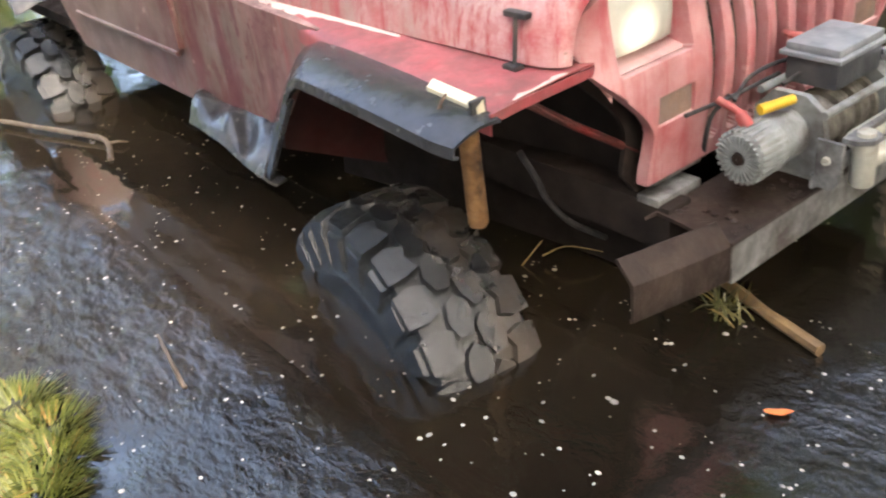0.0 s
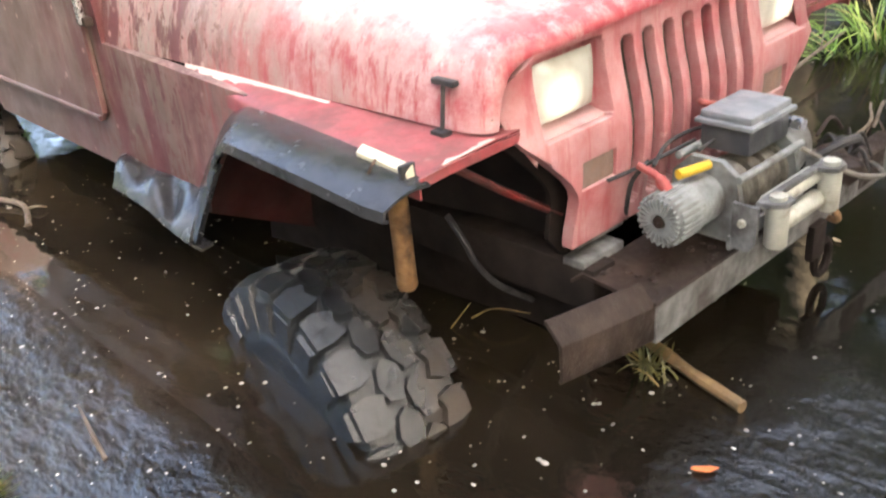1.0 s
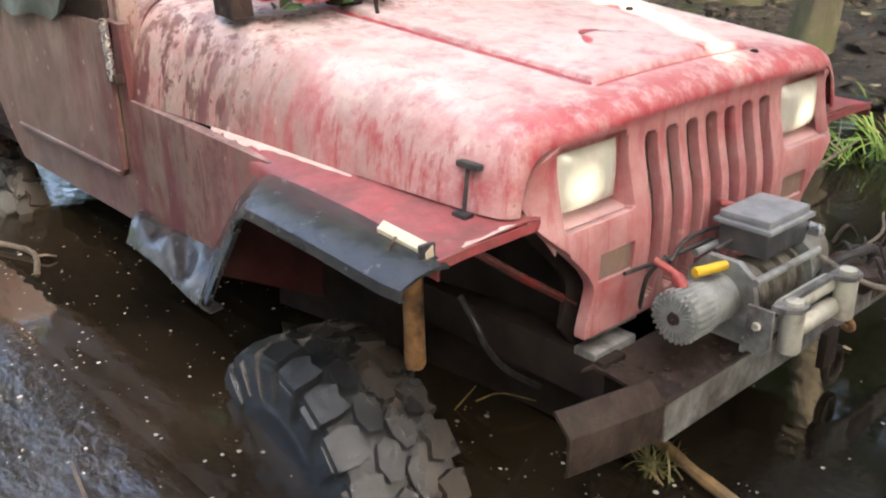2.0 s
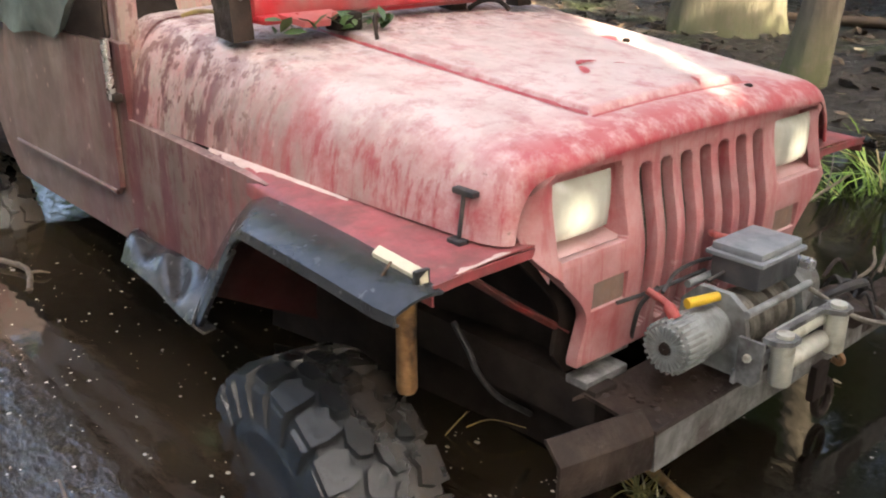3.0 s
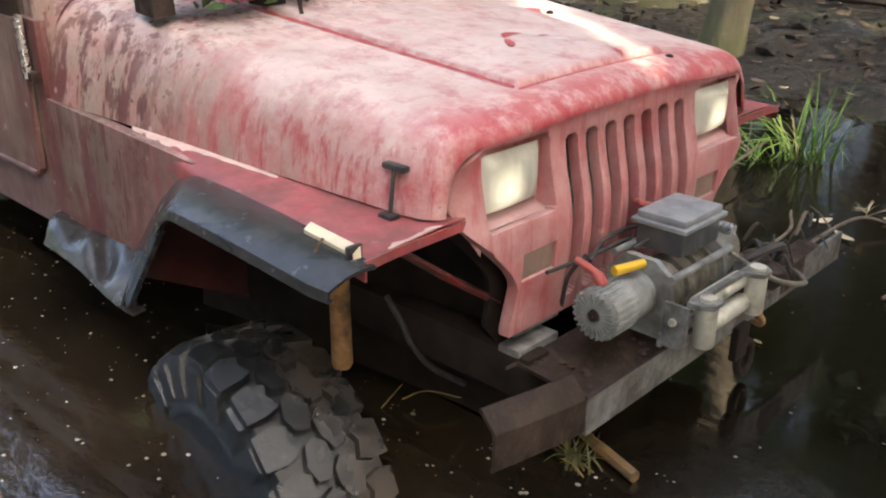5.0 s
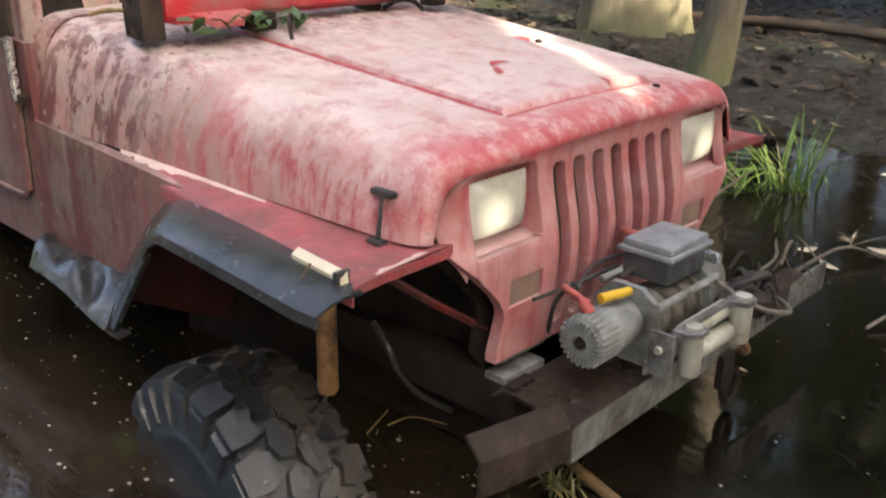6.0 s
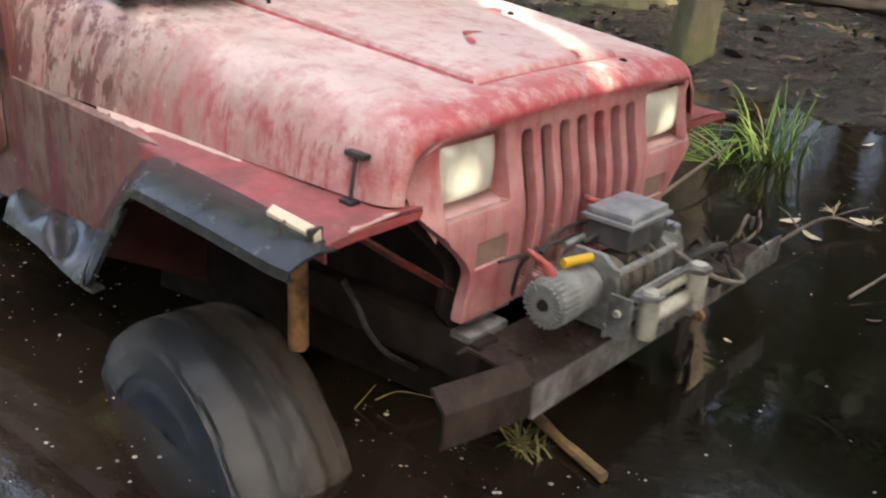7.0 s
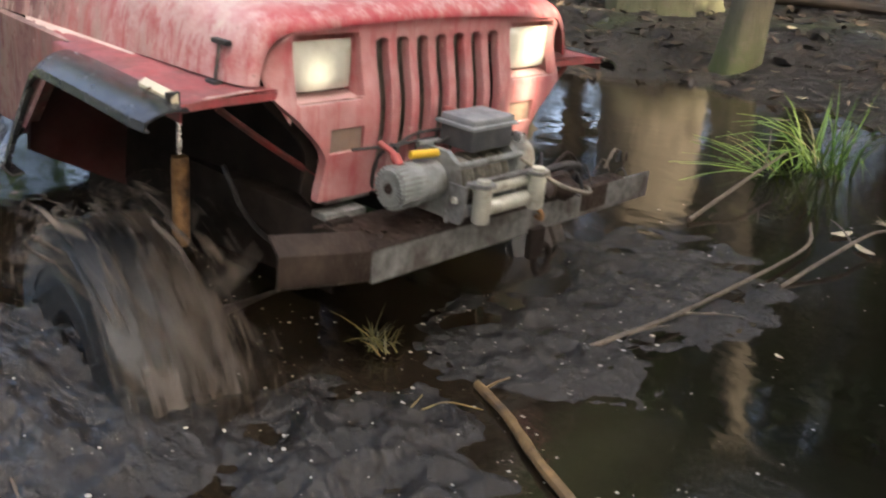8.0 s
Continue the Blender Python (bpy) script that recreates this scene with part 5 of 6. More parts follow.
def build_shade_tree():
    """Unseen tall crown added to keep sun off the car, save one narrow gap."""
    root = tagged(new("tree"), "unseen tall broadleaf tree added to shade the water and the car", "tree", "trees round the water")
    along = Vector((0.81, -0.48, -0.1))
    across = SUN_TO.cross(along).normalized()
    line = SUN_TO.cross(across).normalized()
    heart = Vector((-0.23, 0.262, 1.085 - SINK)) + SUN_TO * 7.5
    rng = random.Random(11)
    verts, faces = [], []
    for k in range(27000):
        wide = 3.3 if k % 2 else 1.6
        a, b, d = rng.uniform(-wide, wide), rng.uniform(-wide, wide), rng.uniform(-0.2, 0.7)
        size = rng.uniform(0.11, 0.20)
        gap = 0.042 + size * 0.62 + 0.012 * math.sin(a * 9)
        if abs(b) < gap and -0.34 < a < 1.25:
            b = math.copysign(gap + rng.uniform(0, 0.25), b)
        q = heart + line * a + across * b + SUN_TO * d
        u = (line * rng.gauss(0, 1) + across * rng.gauss(0, 1) + SUN_TO * rng.gauss(0, 0.35)).normalized()
        v = u.cross((SUN_TO + 0.4 * Vector((rng.gauss(0, 1), rng.gauss(0, 1), rng.gauss(0, 1)))).normalized()).normalized()
        i = len(verts)
        verts += [q - u * size, q + v * size * 0.6, q + u * size, q - v * size * 0.6]
        faces.append((i, i + 1, i + 2, i + 3))
    me = bpy.data.meshes.new("crown")
    me.from_pydata(verts, [], faces)
    me.materials.append(LEAF)
    crown = new("crown", me)
    crown.parent = root
    base = Vector((5.6, -0.6, ground_height(5.6, -0.6) - 0.2))
    bm = tube(curve([base, base + Vector((0.05, 0, 1.8)), heart + Vector((0.9, 0.4, -0.8)), heart + Vector((-0.2, 0.9, 0.5))], 6), [0.22 - 0.009 * k for k in range(19)], 14, None, 0.1)
    tube([heart + Vector((0.8, 0.4, -0.6)), heart - across * 1.2, heart - across * 3.2], [0.08, 0.05, 0.015], 8, bm)
    tube([heart + Vector((0.8, 0.4, -0.6)), heart + across * 1.2, heart + across * 3.2], [0.08, 0.05, 0.015], 8, bm)
    part("trunk", bm, BARK, root)


def build_bank():
    # the near tree, the broad mossy stump, the fallen log
    t = tagged(new("tree"), "slender tree with a mossy flared foot at the water's edge", "tree", "trees round the water")
    bm = tree_trunk(bmesh.new(), (0, 0, -0.15), 7.5, 0.120, 0.06, (0.10, 0.09), 1.7, 22, 2)
    part("trunk", bm, BARK, t)
    me, clumps = crown_mesh(77, 9.5, 1.9, 4.6, 2600, 0.09)
    crown = new("crown", me)
    crown.parent = t
    t.location = (-1.72, 3.68, 0.0)
    stump = bmesh.new()
    tree_trunk(stump, (0, 0, -0.15), 1.5, 0.42, 0.38, (0.0, 0.0), 1.4, 28, 5)
    stump = thing("tree_stump", stump, BARK, "broad old trunk covered in yellow-green moss", "tree stump")
    stump.location = (-2.82, 4.62, 0.02)
    log = tube(curve([(-2.9, 5.50, 0.25), (-1.9, 5.55, 0.28), (-1.0, 5.50, 0.27), (0.0, 5.40, 0.25), (0.9, 5.2, 0.20)], 6), 0.045, 12, None, 0.2)
    thing("fallen_log", log, LITTER, "dark fallen log lying on the bank", "log")
    rng = random.Random(8)
    bm = bmesh.new()
    for k in range(2600):
        x, y = rng.uniform(-6.5, 3.2), 3.0 + 4.8 * rng.random() ** 1.3
        z = ground_height(x, y)
        if z < -0.02:
            continue
        s = rng.uniform(0.02, 0.06)
        m = pose(x, y, z + 0.012, rng.uniform(-30, 30), rng.uniform(-30, 30), rng.uniform(0, 360))
        q = [m @ Vector(p) for p in ((-s, 0, 0), (-0.3 * s, 0.32 * s, 0.12 * s), (0.5 * s, 0.28 * s, 0.1 * s), (s, 0, 0.2 * s), (0.5 * s, -0.28 * s, 0.05 * s), (-0.3 * s, -0.32 * s, 0.1 * s))]
        bm.faces.new([bm.verts.new(p) for p in q])
    thing("leaf_litter", bm, LITTER, "dead brown leaves on the wet bank", "leaf litter", kind="stuff")
    for k in range(38):
        x, y = rng.uniform(-3.2, 1.4), rng.uniform(3.3, 5.8)
        floating_leaf(x, y, max(0.015, ground_height(x, y) + 0.02), rng.uniform(0.05, 0.12), rng.uniform(0, 360), rng.choice((PALE_LEAF, LITTER, LITTER)), "dead leaf on the wet bank", 50 + k, rng.uniform(-15, 15))
    for k in range(9):
        x, y = rng.uniform(-4.5, 1.5), rng.uniform(3.9, 6.6)
        z = ground_height(x, y) + 0.02
        a, l = rng.uniform(0, math.pi), rng.uniform(0.25, 0.7)
        twig("branch", [(x, y, z), (x + 0.5 * l * math.cos(a), y + 0.5 * l * math.sin(a), z + 0.03), (x + l * math.cos(a), y + l * math.sin(a), ground_height(x + l * math.cos(a), y + l * math.sin(a)) + 0.02)], 0.011, 0.004, TWIG, "thin dead branch lying on the bank", (), "branches on the bank")
    bm = bmesh.new()
    for k in range(160):
        x, y = rng.uniform(-6, 3), rng.uniform(3.0, 5.5)
        z = ground_height(x, y)
        r = rng.uniform(0.02, 0.07)
        made = bmesh.ops.create_icosphere(bm, subdivisions=1, radius=r)["verts"]
        for v in made:
            v.co = Vector((x, y, z + 0.2 * r)) + Vector((v.co.x * 1.3, v.co.y, v.co.z * 0.6)) * (1 + 0.5 * noise.noise(v.co * 40 + Vector((k, 0, 0))))
    thing("soil_clods", bm, SOIL, "lumps of wet soil along the bank", "soil", kind="stuff")


def build_water_plants():
    grass_tuft(-0.45, 2.20, 0.0, 62, 0.44, 0.46, "bright green grass tuft standing in the water", 3, (-0.1, -0.15))
    grass_tuft(-0.60, 2.06, 0.0, 44, 0.42, 0.16, "low green grass lying on the water", 4, (-0.4, -0.2))
    for k, (x, y) in enumerate(((-0.60, -1.49), (-0.50, -1.52), (-0.73, -1.51), (-0.42, -1.57), (-0.64, -1.60))):
        grass_tuft(x, y, 0.0, 420, 0.13, 0.05, "short yellow-green grass at the near edge", 60 + k, (0, 0), SEDGE)
    twig("branch", [(-0.55, 1.22, 0.01), (-0.54, 1.62, 0.08), (-0.58, 2.06, 0.10)], 0.009, 0.005, TWIG, "pale bare stick leaning out of the water", ((0.7, (-0.62, 1.95, 0.20), 0.004),))
    twig("branch", [(-0.05, 0.92, 0.0), (0.0, 1.25, 0.05), (0.03, 1.52, 0.05), (0.16, 1.58, 0.02)], 0.008, 0.004, TWIG, "thin forked twig with dried flower heads", ((0.45, (-0.12, 1.42, 0.08), 0.004), (0.7, (0.10, 1.70, 0.06), 0.003)))
    twig("branch", [(-0.22, 0.14, 0.012), (-0.15, 0.40, 0.03), (-0.13, 0.62, 0.03), (-0.12, 1.23, 0.02), (-0.20, 1.46, 0.03)], 0.009, 0.005, TWIG, "long bent dead branch on the muddy water", ((0.1, (-0.10, 0.35, 0.05), 0.004), (0.35, (-0.02, 0.62, 0.01), 0.004)))
    twig("branch", [(0.30, 0.98, 0.01), (0.36, 1.25, 0.06), (0.30, 1.50, 0.07)], 0.006, 0.003, TWIG, "thin dead twig over the water", ((0.5, (0.45, 1.42, 0.02), 0.004),))
    for k, (x, y, z) in enumerate(((0.03, 1.55, 0.06), (0.16, 1.58, 0.04), (0.30, 1.50, 0.075))):
        bm = bmesh.new()
        rng = random.Random(k)
        for j in range(26):
            blade(bm, (0, 0, 0), (rng.gauss(0, 0.022), rng.gauss(0, 0.022), rng.uniform(-0.01, 0.04)), 0.003, 0.004)
        head = thing("seed_head", bm, PALE_LEAF, "pale dried seed head on a twig", "seed head", "seed heads")
        head.location = (x, y, z)
    for k, (x, y, l, a, m, lb) in enumerate((
        (0.107, 1.682, 0.11, 20, PALE_LEAF, "pale dead leaf floating on dark water"), (0.02, 1.40, 0.10, -30, PALE_LEAF, "pale dead leaf floating on dark water"),
        (-0.10, 1.50, 0.09, 60, PALE_LEAF, "pale dead leaf floating on dark water"), (0.30, 1.85, 0.10, 10, PALE_LEAF, "pale dead leaf floating on dark water"),
        (0.385, -0.495, 0.05, 40, ORANGE_LEAF, "orange leaf floating beside the bumper"), (-0.60, 3.4, 0.12, 15, YELLOW, "yellow leaf at the water's edge"),
        (0.15, 2.4, 0.09, 100, PALE_LEAF, "pale dead leaf floating on dark water"), (-0.25, 2.75, 0.08, 70, PALE_LEAF, "pale dead leaf floating on dark water"),
        (0.46, 0.98, 0.08, 0, PALE_LEAF, "pale dead leaf floating on dark water"), (-1.0, 2.9, 0.09, 30, LITTER, "brown dead leaf floating on dark water"),
        (0.55, 1.30, 0.07, 80, LITTER, "brown dead leaf floating on dark water"))):
        floating_leaf(x, y, 0.004, l, a, m, lb, k)
    twig("branch", [(-1.82, -0.855, 0.0), (-1.97, -0.81, 0.015), (-2.12, -0.86, 0.02), (-2.5, -1.0, 0.02)], 0.010, 0.008, TWIG, "grey branch lying in the brown water", ((0.3, (-1.90, -0.76, 0.01), 0.006),))
    twig("branch", [(-0.52, -1.22, 0.0), (-0.60, -1.21, 0.03), (-0.70, -1.19, 0.03)], 0.006, 0.003, LITTER, "short brown twig in the water")
    for k, (pts, r) in enumerate((([(-0.30, -0.40, 0.02), (-0.25, -0.37, 0.05), (-0.19, -0.31, 0.03)], 0.0018), ([(-0.33, -0.44, 0.0), (-0.30, -0.40, 0.06)], 0.0016))):
        twig("straw", pts, r, r * 0.6, STRAW, "thin pale straw in the water by the tyre", (), "straws by the tyre")
    rng = random.Random(44)
    for k in range(12):
        floating_leaf(rng.uniform(0.0, 1.4), rng.uniform(0.3, 2.9), 0.003, rng.uniform(0.025, 0.06), rng.uniform(0, 360), rng.choice((PALE_LEAF, LITTER, LITTER)), "small dead leaf floating on dark water", 90 + k)
    # leaves lying on the hood against the brackets
    rng = random.Random(21)
    sprig = tagged(new("leaf_sprig"), "green leaves caught under the windscreen frame")
    sprig.parent = car
    s = 0.027
    leafy = bmesh.new()
    leafy.faces.new([leafy.verts.new(p) for p in ((-s, 0, 0), (-0.2 * s, 0.42 * s, 0.12 * s), (0.5 * s, 0.3 * s, 0.04 * s), (s, 0, -0.12 * s), (0.5 * s, -0.3 * s, 0.04 * s), (-0.2 * s, -0.42 * s, 0.12 * s))])
    leafy = mesh_of("leaf", leafy, LEAF)
    for k in range(40):
        x, y = -0.835 + rng.gauss(0, 0.03), rng.choice((-0.50, -0.44, -0.40, -0.36, -0.30, -0.24)) + rng.gauss(0, 0.02)
        o = new("leaf", leafy)
        o.parent = sprig
        o.matrix_basis = pose(x, y, 1.142 + rng.uniform(0, 0.03), rng.uniform(-40, 40), rng.uniform(-40, 40), rng.uniform(0, 360)) @ Matrix.Scale(rng.uniform(0.6, 1.2), 4)
    rows = []
    for k in range(15):
        u = k / 14
        rows.append([(lerp(-1.36, -2.25, u) + 0.02 * math.sin(v * 7), -(0.755 + 0.012 * math.sin(u * 14 + v * 5)) + (0.30 * v if v > 0.5 else 0) - 0.0, 1.20 - (0.13 * math.sin(min(1, u * 2.2) * math.pi * 0.6) * (1 - v) if v < 0.5 else 0) - 0.02 * u + 0.01 * math.sin(u * 19 + v * 3)) for v in (0, 0.2, 0.4, 0.5, 0.7, 1.0)])
    o = new("tarp", mesh_of("tarp", sheet(rows, 0.004), TARP))
    o.parent = car
    tagged(o, "dark green wet tarp over the door")


def build_flecks():
    """Bubbles and bits on the still water, most of them on the near side."""
    rng = random.Random(31)
    bm = bmesh.new()
    for k in range(1000):
        if k < 780:
            x, y = rng.uniform(-2.2, 0.8), rng.uniform(-1.45, -0.2)
        else:
            x, y = rng.uniform(-0.8, 2.0), rng.uniform(-0.6, 3.0)
        r = (0.0012 + 0.0038 * rng.random() ** 1.8) * (2.0 if rng.random() < 0.025 else 1)
        droplet(bm, (x, y, 0.0), r * rng.uniform(0.8, 1.7), r * rng.uniform(0.8, 1.4), r * 0.5)
    return thing("water_bubbles", bm, FOAM, "small pale bubbles and flecks on the brown water", "bubbles", kind="stuff")


build_woods()
build_far_woods()
build_shade_tree()
build_bank()
build_water_plants()
build_flecks()

stick = twig("stick", [(0.0, 0, 0.005), (0.16, 0.008, 0.010), (0.33, -0.004, 0.012), (0.50, 0.0, 0.008)], 0.012, 0.0135, WOOD, "peeled yellow-brown stick floating by the bumper", ((0.12, (0.02, 0.08, 0.02), 0.005),))
weed_bm = bmesh.new()
weed_rng = random.Random(2)
for k in range(38):
    blade(weed_bm, (0.02 * weed_rng.gauss(0, 1), 0.02 * weed_rng.gauss(0, 1), 0.0), (0.05 * weed_rng.gauss(0, 1), 0.05 * weed_rng.gauss(0, 1), weed_rng.uniform(0.0, 0.07)), 0.003, 0.01)
weed = thing("weed_clump", weed_bm, DULL_WEED, "yellowish wet weeds under the bumper", "weeds", kind="stuff")


# ---- the churned water ----
def churn_patch(name, cx, cy, rx, ry, high, rough, label, seed):
    """A patch of waves whose rim dips under the still water."""
    n = 110
    grid = []
    for j in range(n + 1):
        row = []
        for i in range(n + 1):
            u, v = -1 + 2 * i / n, -1 + 2 * j / n
            d = math.sqrt(u * u + v * v)
            q = Vector((u * rx, v * ry, 0))
            ridge = 1 - abs(noise.noise((q.x * rough + seed, q.y * rough, 1.3))) * 2.2
            small = noise.noise((q.x * rough * 2.3, q.y * rough * 2.1 + seed, 4)) * 0.26 + noise.noise((q.x * rough * 6, q.y * rough * 5 + seed, 9)) * 0.14 + noise.noise((q.x * rough * 13, q.y * rough * 12 + seed, 2)) * 0.06
            rim = 1.1 * noise.noise((q.x * 2.2 + seed, q.y * 2.2, 6))
            lift = high * (max(0, 1 - d * d) * (0.55 * ridge + 1.2 * small + 0.75) - 0.42 + 0.30 * rim * min(1, d * 1.5) + 0.35 * small)
            row.append((q.x, q.y, lift - 0.5 * max(0, d - 0.85)))
        grid.append(row)
    ob = thing(name, sheet(grid), CHURN, label, "water", smooth=False)
    ob.data.polygons.foreach_set("use_smooth", [True] * len(ob.data.polygons))
    ob.location = (cx, cy, -0.3)
    # froth, drawn out so that it also stands in for glints on the waves
    froth, rng = bmesh.new(), random.Random(seed)
    for k in range(80):
        a, d = rng.uniform(0, 2 * math.pi), rng.random() ** 0.5 * 0.8
        u, v = d * math.cos(a), d * math.sin(a)
        q = grid[round((v + 1) * n / 2)][round((u + 1) * n / 2)]
        r = 0.0012 + 0.0040 * rng.random() ** 3
        droplet(froth, (q[0], q[1], q[2] + 0.001), r * rng.uniform(1, 3), r * rng.uniform(0.7, 1.3), r * 0.5)
    tagged(part("froth", froth, FOAM, ob, "pale froth and bubbles, partly standing in for glints"), kind="stuff")
    return ob


def spray_ring(seed, count, r0, r1, half):
    """Strands of muddy water flung round the tyre, with drops among them."""
    rng = random.Random(seed)
    bm = bmesh.new()
    for k in range(count):
        a, span = rng.uniform(0, 2 * math.pi), radians(rng.uniform(3, 11))
        r, w = lerp(r0, r1, rng.random() ** 2.2), rng.uniform(-1, 1)
        thick, wave = 0.002 + 0.011 * rng.random() ** 4, rng.gauss(0, 0.06)
        pts, radii = [], []
        for j in range(7):
            u = j / 6
            b = a + span * u
            rr = r + (r1 - r0) * 0.5 * u * u * rng.uniform(0.6, 1.0)
            pts.append((rr * math.cos(b), half * w + wave * u + 0.004 * math.sin(9 * u + k), rr * math.sin(b)))
            radii.append(thick * (0.15 + math.sin(math.pi * (0.06 + 0.88 * u))))
        tube(pts, radii, 5, bm)
    for k in range(count * 3):
        a, r = rng.uniform(0, 2 * math.pi), rng.uniform(r0, r1 * 1.12)
        d = 0.0018 + 0.007 * rng.random() ** 3
        droplet(bm, (r * math.cos(a), rng.uniform(-1.25, 1.25) * half, r * math.sin(a)), d, d, d)
    return bm


def spray_sheet(seed, r0, r1, half):
    """A ragged skin of muddy water carried round on the tyre."""
    bm = bmesh.new()
    turns, wide = 220, 26
    rows = []
    for i in range(turns):
        a = 2 * math.pi * i / turns
        row = []
        for j in range(wide + 1):
            v = -1 + 2 * j / wide
            c, d = math.cos(a), math.sin(a)
            lump = noise.noise((c * 2.2 + seed, d * 2.2, v * 1.4)) * 0.6 + noise.noise((c * 7, d * 7 + seed, v * 3.5)) * 0.4 + noise.noise((c * 19, d * 19, v * 9 + seed)) * 0.25
            r = lerp(r0, r1, 0.35 + 0.9 * lump) - 0.05 * max(0, abs(v) - 0.75) * 2
            row.append(bm.verts.new((r * c, half * v * (1 + 0.12 * lump), r * d)))
        rows.append(row)
    for i in range(turns):
        a = 2 * math.pi * i / turns
        for j in range(wide):
            v = -1 + 2 * j / wide
            if noise.noise((math.cos(a) * 5 + seed, math.sin(a) * 5, v * 4 + 3)) + 0.5 * noise.noise((math.cos(a) * 14, math.sin(a) * 14 + seed, v * 9)) > 0.16:
                continue
            b, c = rows[i], rows[(i + 1) % turns]
            bm.faces.new((b[j], b[j + 1], c[j + 1], c[j]))
    bmesh.ops.delete(bm, geom=[v for v in bm.verts if not v.link_faces], context="VERTS")
    return bm


waves = churn_patch("churned_water", -1.05, -1.02, 0.75, 0.50, 0.100, 4.4, "brown water whipped into waves by the tyre", 3)
wake = churn_patch("muddy_wake", 0.36, 0.62, 0.60, 0.70, 0.046, 7.0, "muddy wake of lumps where the bumper stood", 8)
front_waves = churn_patch("churned_water", 0.0, -0.55, 0.55, 0.45, 0.075, 5.4, "brown water boiling beside the bumper", 5)
mid_waves = churn_patch("churned_water", -0.3, 0.1, 0.50, 0.42, 0.055, 6.0, "dark water stirred up where the bumper passed", 11)
sprays = []
for spray_mesh in (spray_sheet(1, 0.398, 0.440, 0.145), spray_ring(4, 620, 0.40, 0.53, 0.16)):
    sprays.append(thing("water_spray", spray_mesh, SPRAY, "strands of brown water flung up by the spinning tyre", "water", "spray", "stuff"))


# ---- what moves ----
CAR_ROWS = [(0, (0, 0, 0, 0, 0, 0)), (6.6, (0, 0, 0, 0, 0, 0)), (6.8, (-0.022, 0.002, -0.004, -0.5, 0.55, 0.06)), (7.0, (-0.097, 0.010, -0.015, -1.48, 1.64, 0.23)),
            (7.5, (-0.360, 0.005, 0.019, -2.69, 2.52, 0.96)), (8.0, (-0.710, -0.031, 0.114, -3.57, 2.25, 0.87))]


def car_pose(row):
    x, y, z, rx, ry, rz = row
    return pose(x, y, z - SINK, rx, ry, rz)


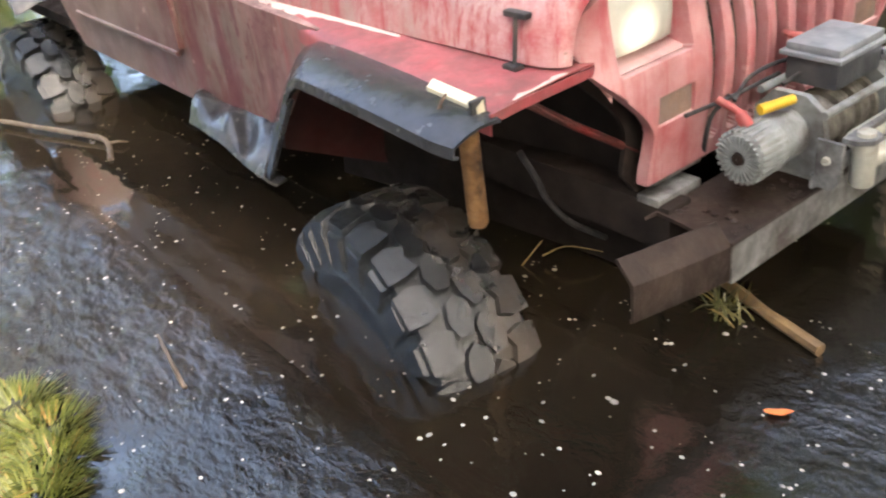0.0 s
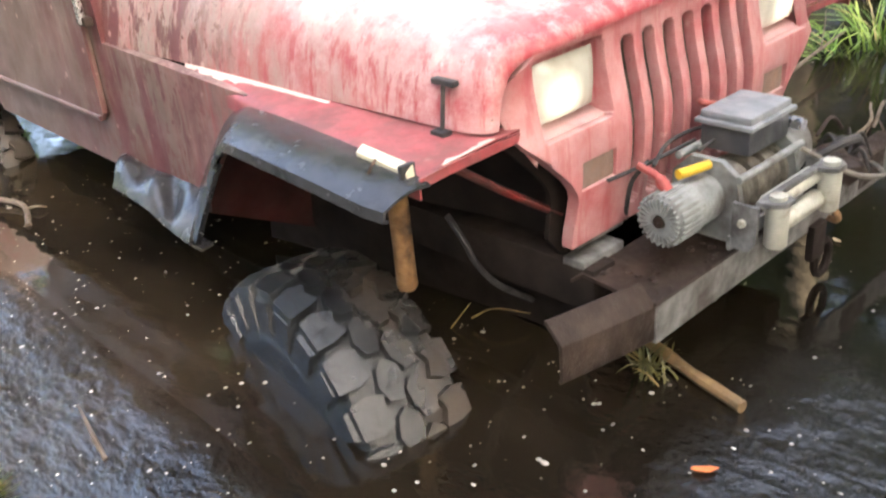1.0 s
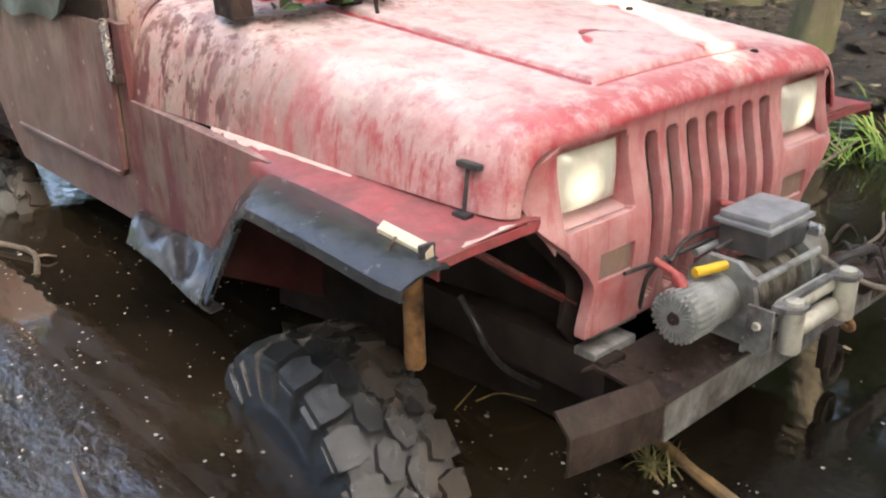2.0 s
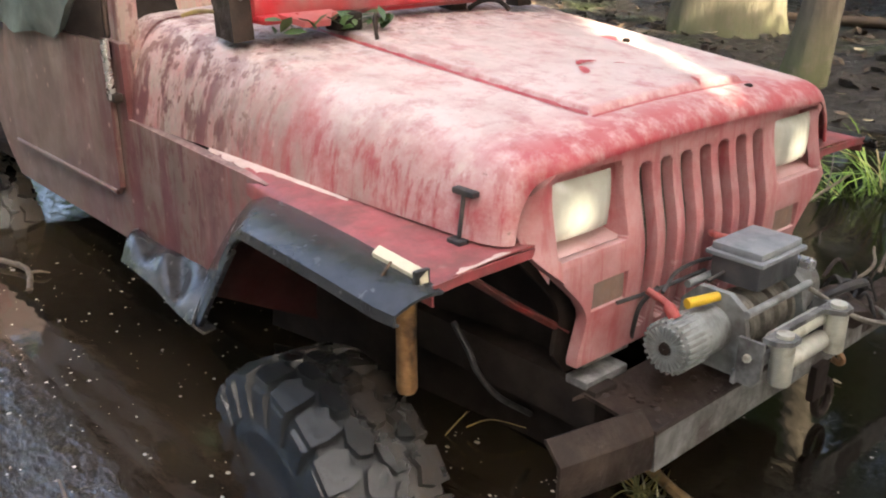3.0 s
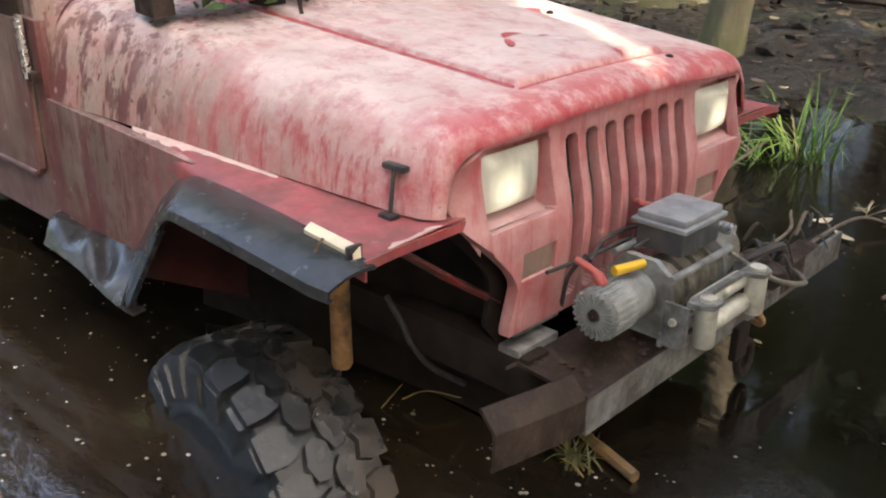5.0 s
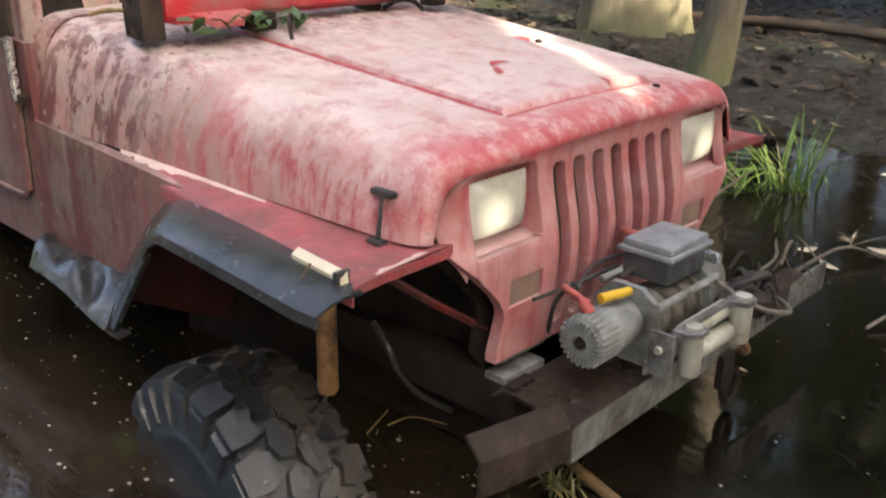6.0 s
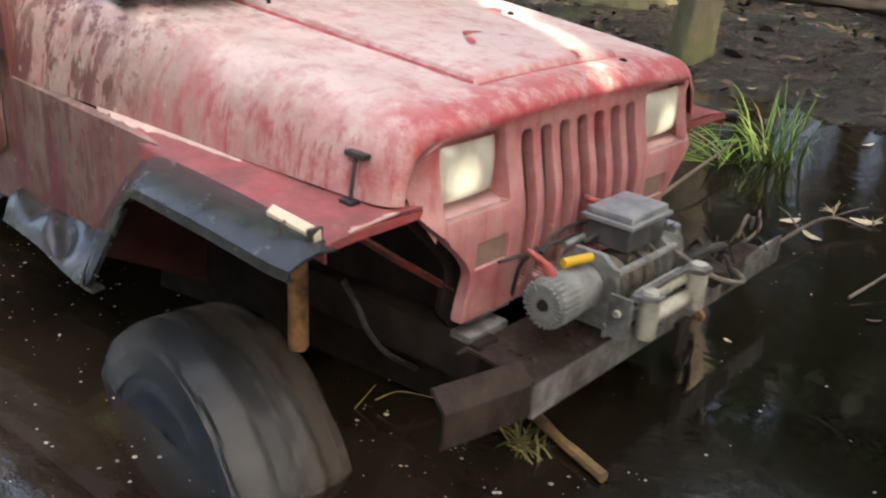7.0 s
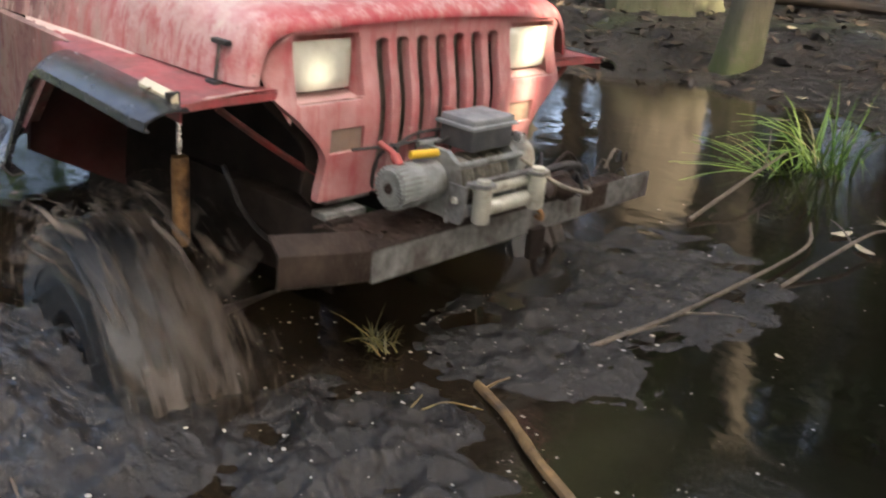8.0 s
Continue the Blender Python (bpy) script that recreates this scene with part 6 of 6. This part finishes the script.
def motions():
    walk(car, [(t, car_pose(r)) for t, r in CAR_ROWS])
    # the front wheels spin backwards from 6.8 s on
    for key in ("near", "far", "rear_near", "rear_far"):
        x, y, z = WHEEL_PLACES[key]
        steer = 0 if "rear" in key else -8.0
        rows, turn, t = [(0, pose(x, y, z, 0, 0, steer)), (6.7, pose(x, y, z, 0, 0, steer))], 0.0, 6.7
        while t < 7.99:
            t += 0.1
            turn -= 18 if t < 6.85 else 45 if t < 6.95 else 75
            drop = -0.06 * smooth_step(7.1, 8.0, t)
            rows.append((round(t, 2), pose(x, y, z + drop, 0, 0, steer) @ pose(0, 0, 0, 0, turn, 0)))
        walk(wheels[key], rows)
    for s in shocks.values():
        walk(s, [(0, pose(0, 0, 0)), (6.9, pose(0, 0, 0)), (7.5, pose(0, 0, -0.035)), (8, pose(0, 0, -0.06))])
    walk(stick, [(0, pose(-0.138, -0.170, 0.005, 0, 0, -15)), (1.5, pose(-0.138, -0.170, 0.005, 0, 0, -15)), (3.5, pose(-0.20, -0.125, 0.005, 0, 0, -17)), (5.5, pose(-0.22, -0.107, 0.005, 0, 0, -19)), (6.6, pose(-0.22, -0.107, 0.005, 0, 0, -19)),
                 (7.2, pose(-0.22, -0.12, 0.005, 0, 0, -21)), (7.5, pose(-0.21, -0.15, 0.005, 0, 0, -25)), (8, pose(-0.30, -0.21, 0.005, 0, 0, -25))])
    walk(weed, [(0, pose(0.13, -0.30, 0.0)), (6.6, pose(0.12, -0.30, 0.0)), (7.2, pose(-0.02, -0.30, 0.0)), (7.5, pose(-0.22, -0.28, 0.0)), (8, pose(-0.60, -0.27, 0.02))])
    walk(waves, [(0, pose(-1.0, -1.02, -0.3)), (6.8, pose(-1.0, -1.02, -0.2)), (7.2, pose(-1.0, -1.02, -0.045)), (7.5, pose(-1.02, -1.04, 0.0, 0, 0, 4)), (8, pose(-1.06, -1.08, 0.012, 0, 0, 10))])
    walk(front_waves, [(0, pose(-0.1, -0.55, -0.3)), (6.9, pose(-0.1, -0.55, -0.2)), (7.3, pose(-0.15, -0.56, -0.03)), (7.6, pose(-0.18, -0.58, -0.015, 0, 0, -5)), (8, pose(-0.25, -0.62, -0.014, 0, 0, -12))])
    walk(wake, [(0, pose(0.05, 0.62, -0.3)), (7.0, pose(0.05, 0.62, -0.2)), (7.35, pose(-0.15, 0.66, -0.03)), (7.7, pose(-0.30, 0.66, -0.013, 0, 0, 3)), (8, pose(-0.36, 0.66, -0.011, 0, 0, 6))])
    walk(mid_waves, [(0, pose(-0.25, 0.08, -0.3)), (7.2, pose(-0.25, 0.08, -0.2)), (7.6, pose(-0.27, 0.08, -0.024)), (8, pose(-0.32, 0.06, -0.014, 0, 0, 8))])
    # the spray follows the tyre and is carried round with it
    x, y, z = WHEEL_PLACES["near"]
    for k, sp in enumerate(sprays):
        rows, turn, t = [(0, pose(x, y, -1.4, 0, 0, -6)), (6.7 + 0.1 * k, pose(x, y, -1.4, 0, 0, -6))], 0.0, 6.7 + 0.1 * k
        while t < 7.99:
            t += 0.1
            turn -= 60 - 15 * k
            along = -0.71 * smooth_step(6.55, 8.3, t) ** 1.0 if t > 6.8 else -0.02
            rise = lerp(-1.4, z - SINK + 0.035 * smooth_step(7.2, 8.0, t), smooth_step(6.7 + 0.12 * k, 7.15 + 0.15 * k, t))
            rows.append((round(t, 2), pose(x + along, y, rise, 0, 0, -6) @ pose(0, 0, 0, 0, turn, 0)))
        walk(sp, rows)


motions()
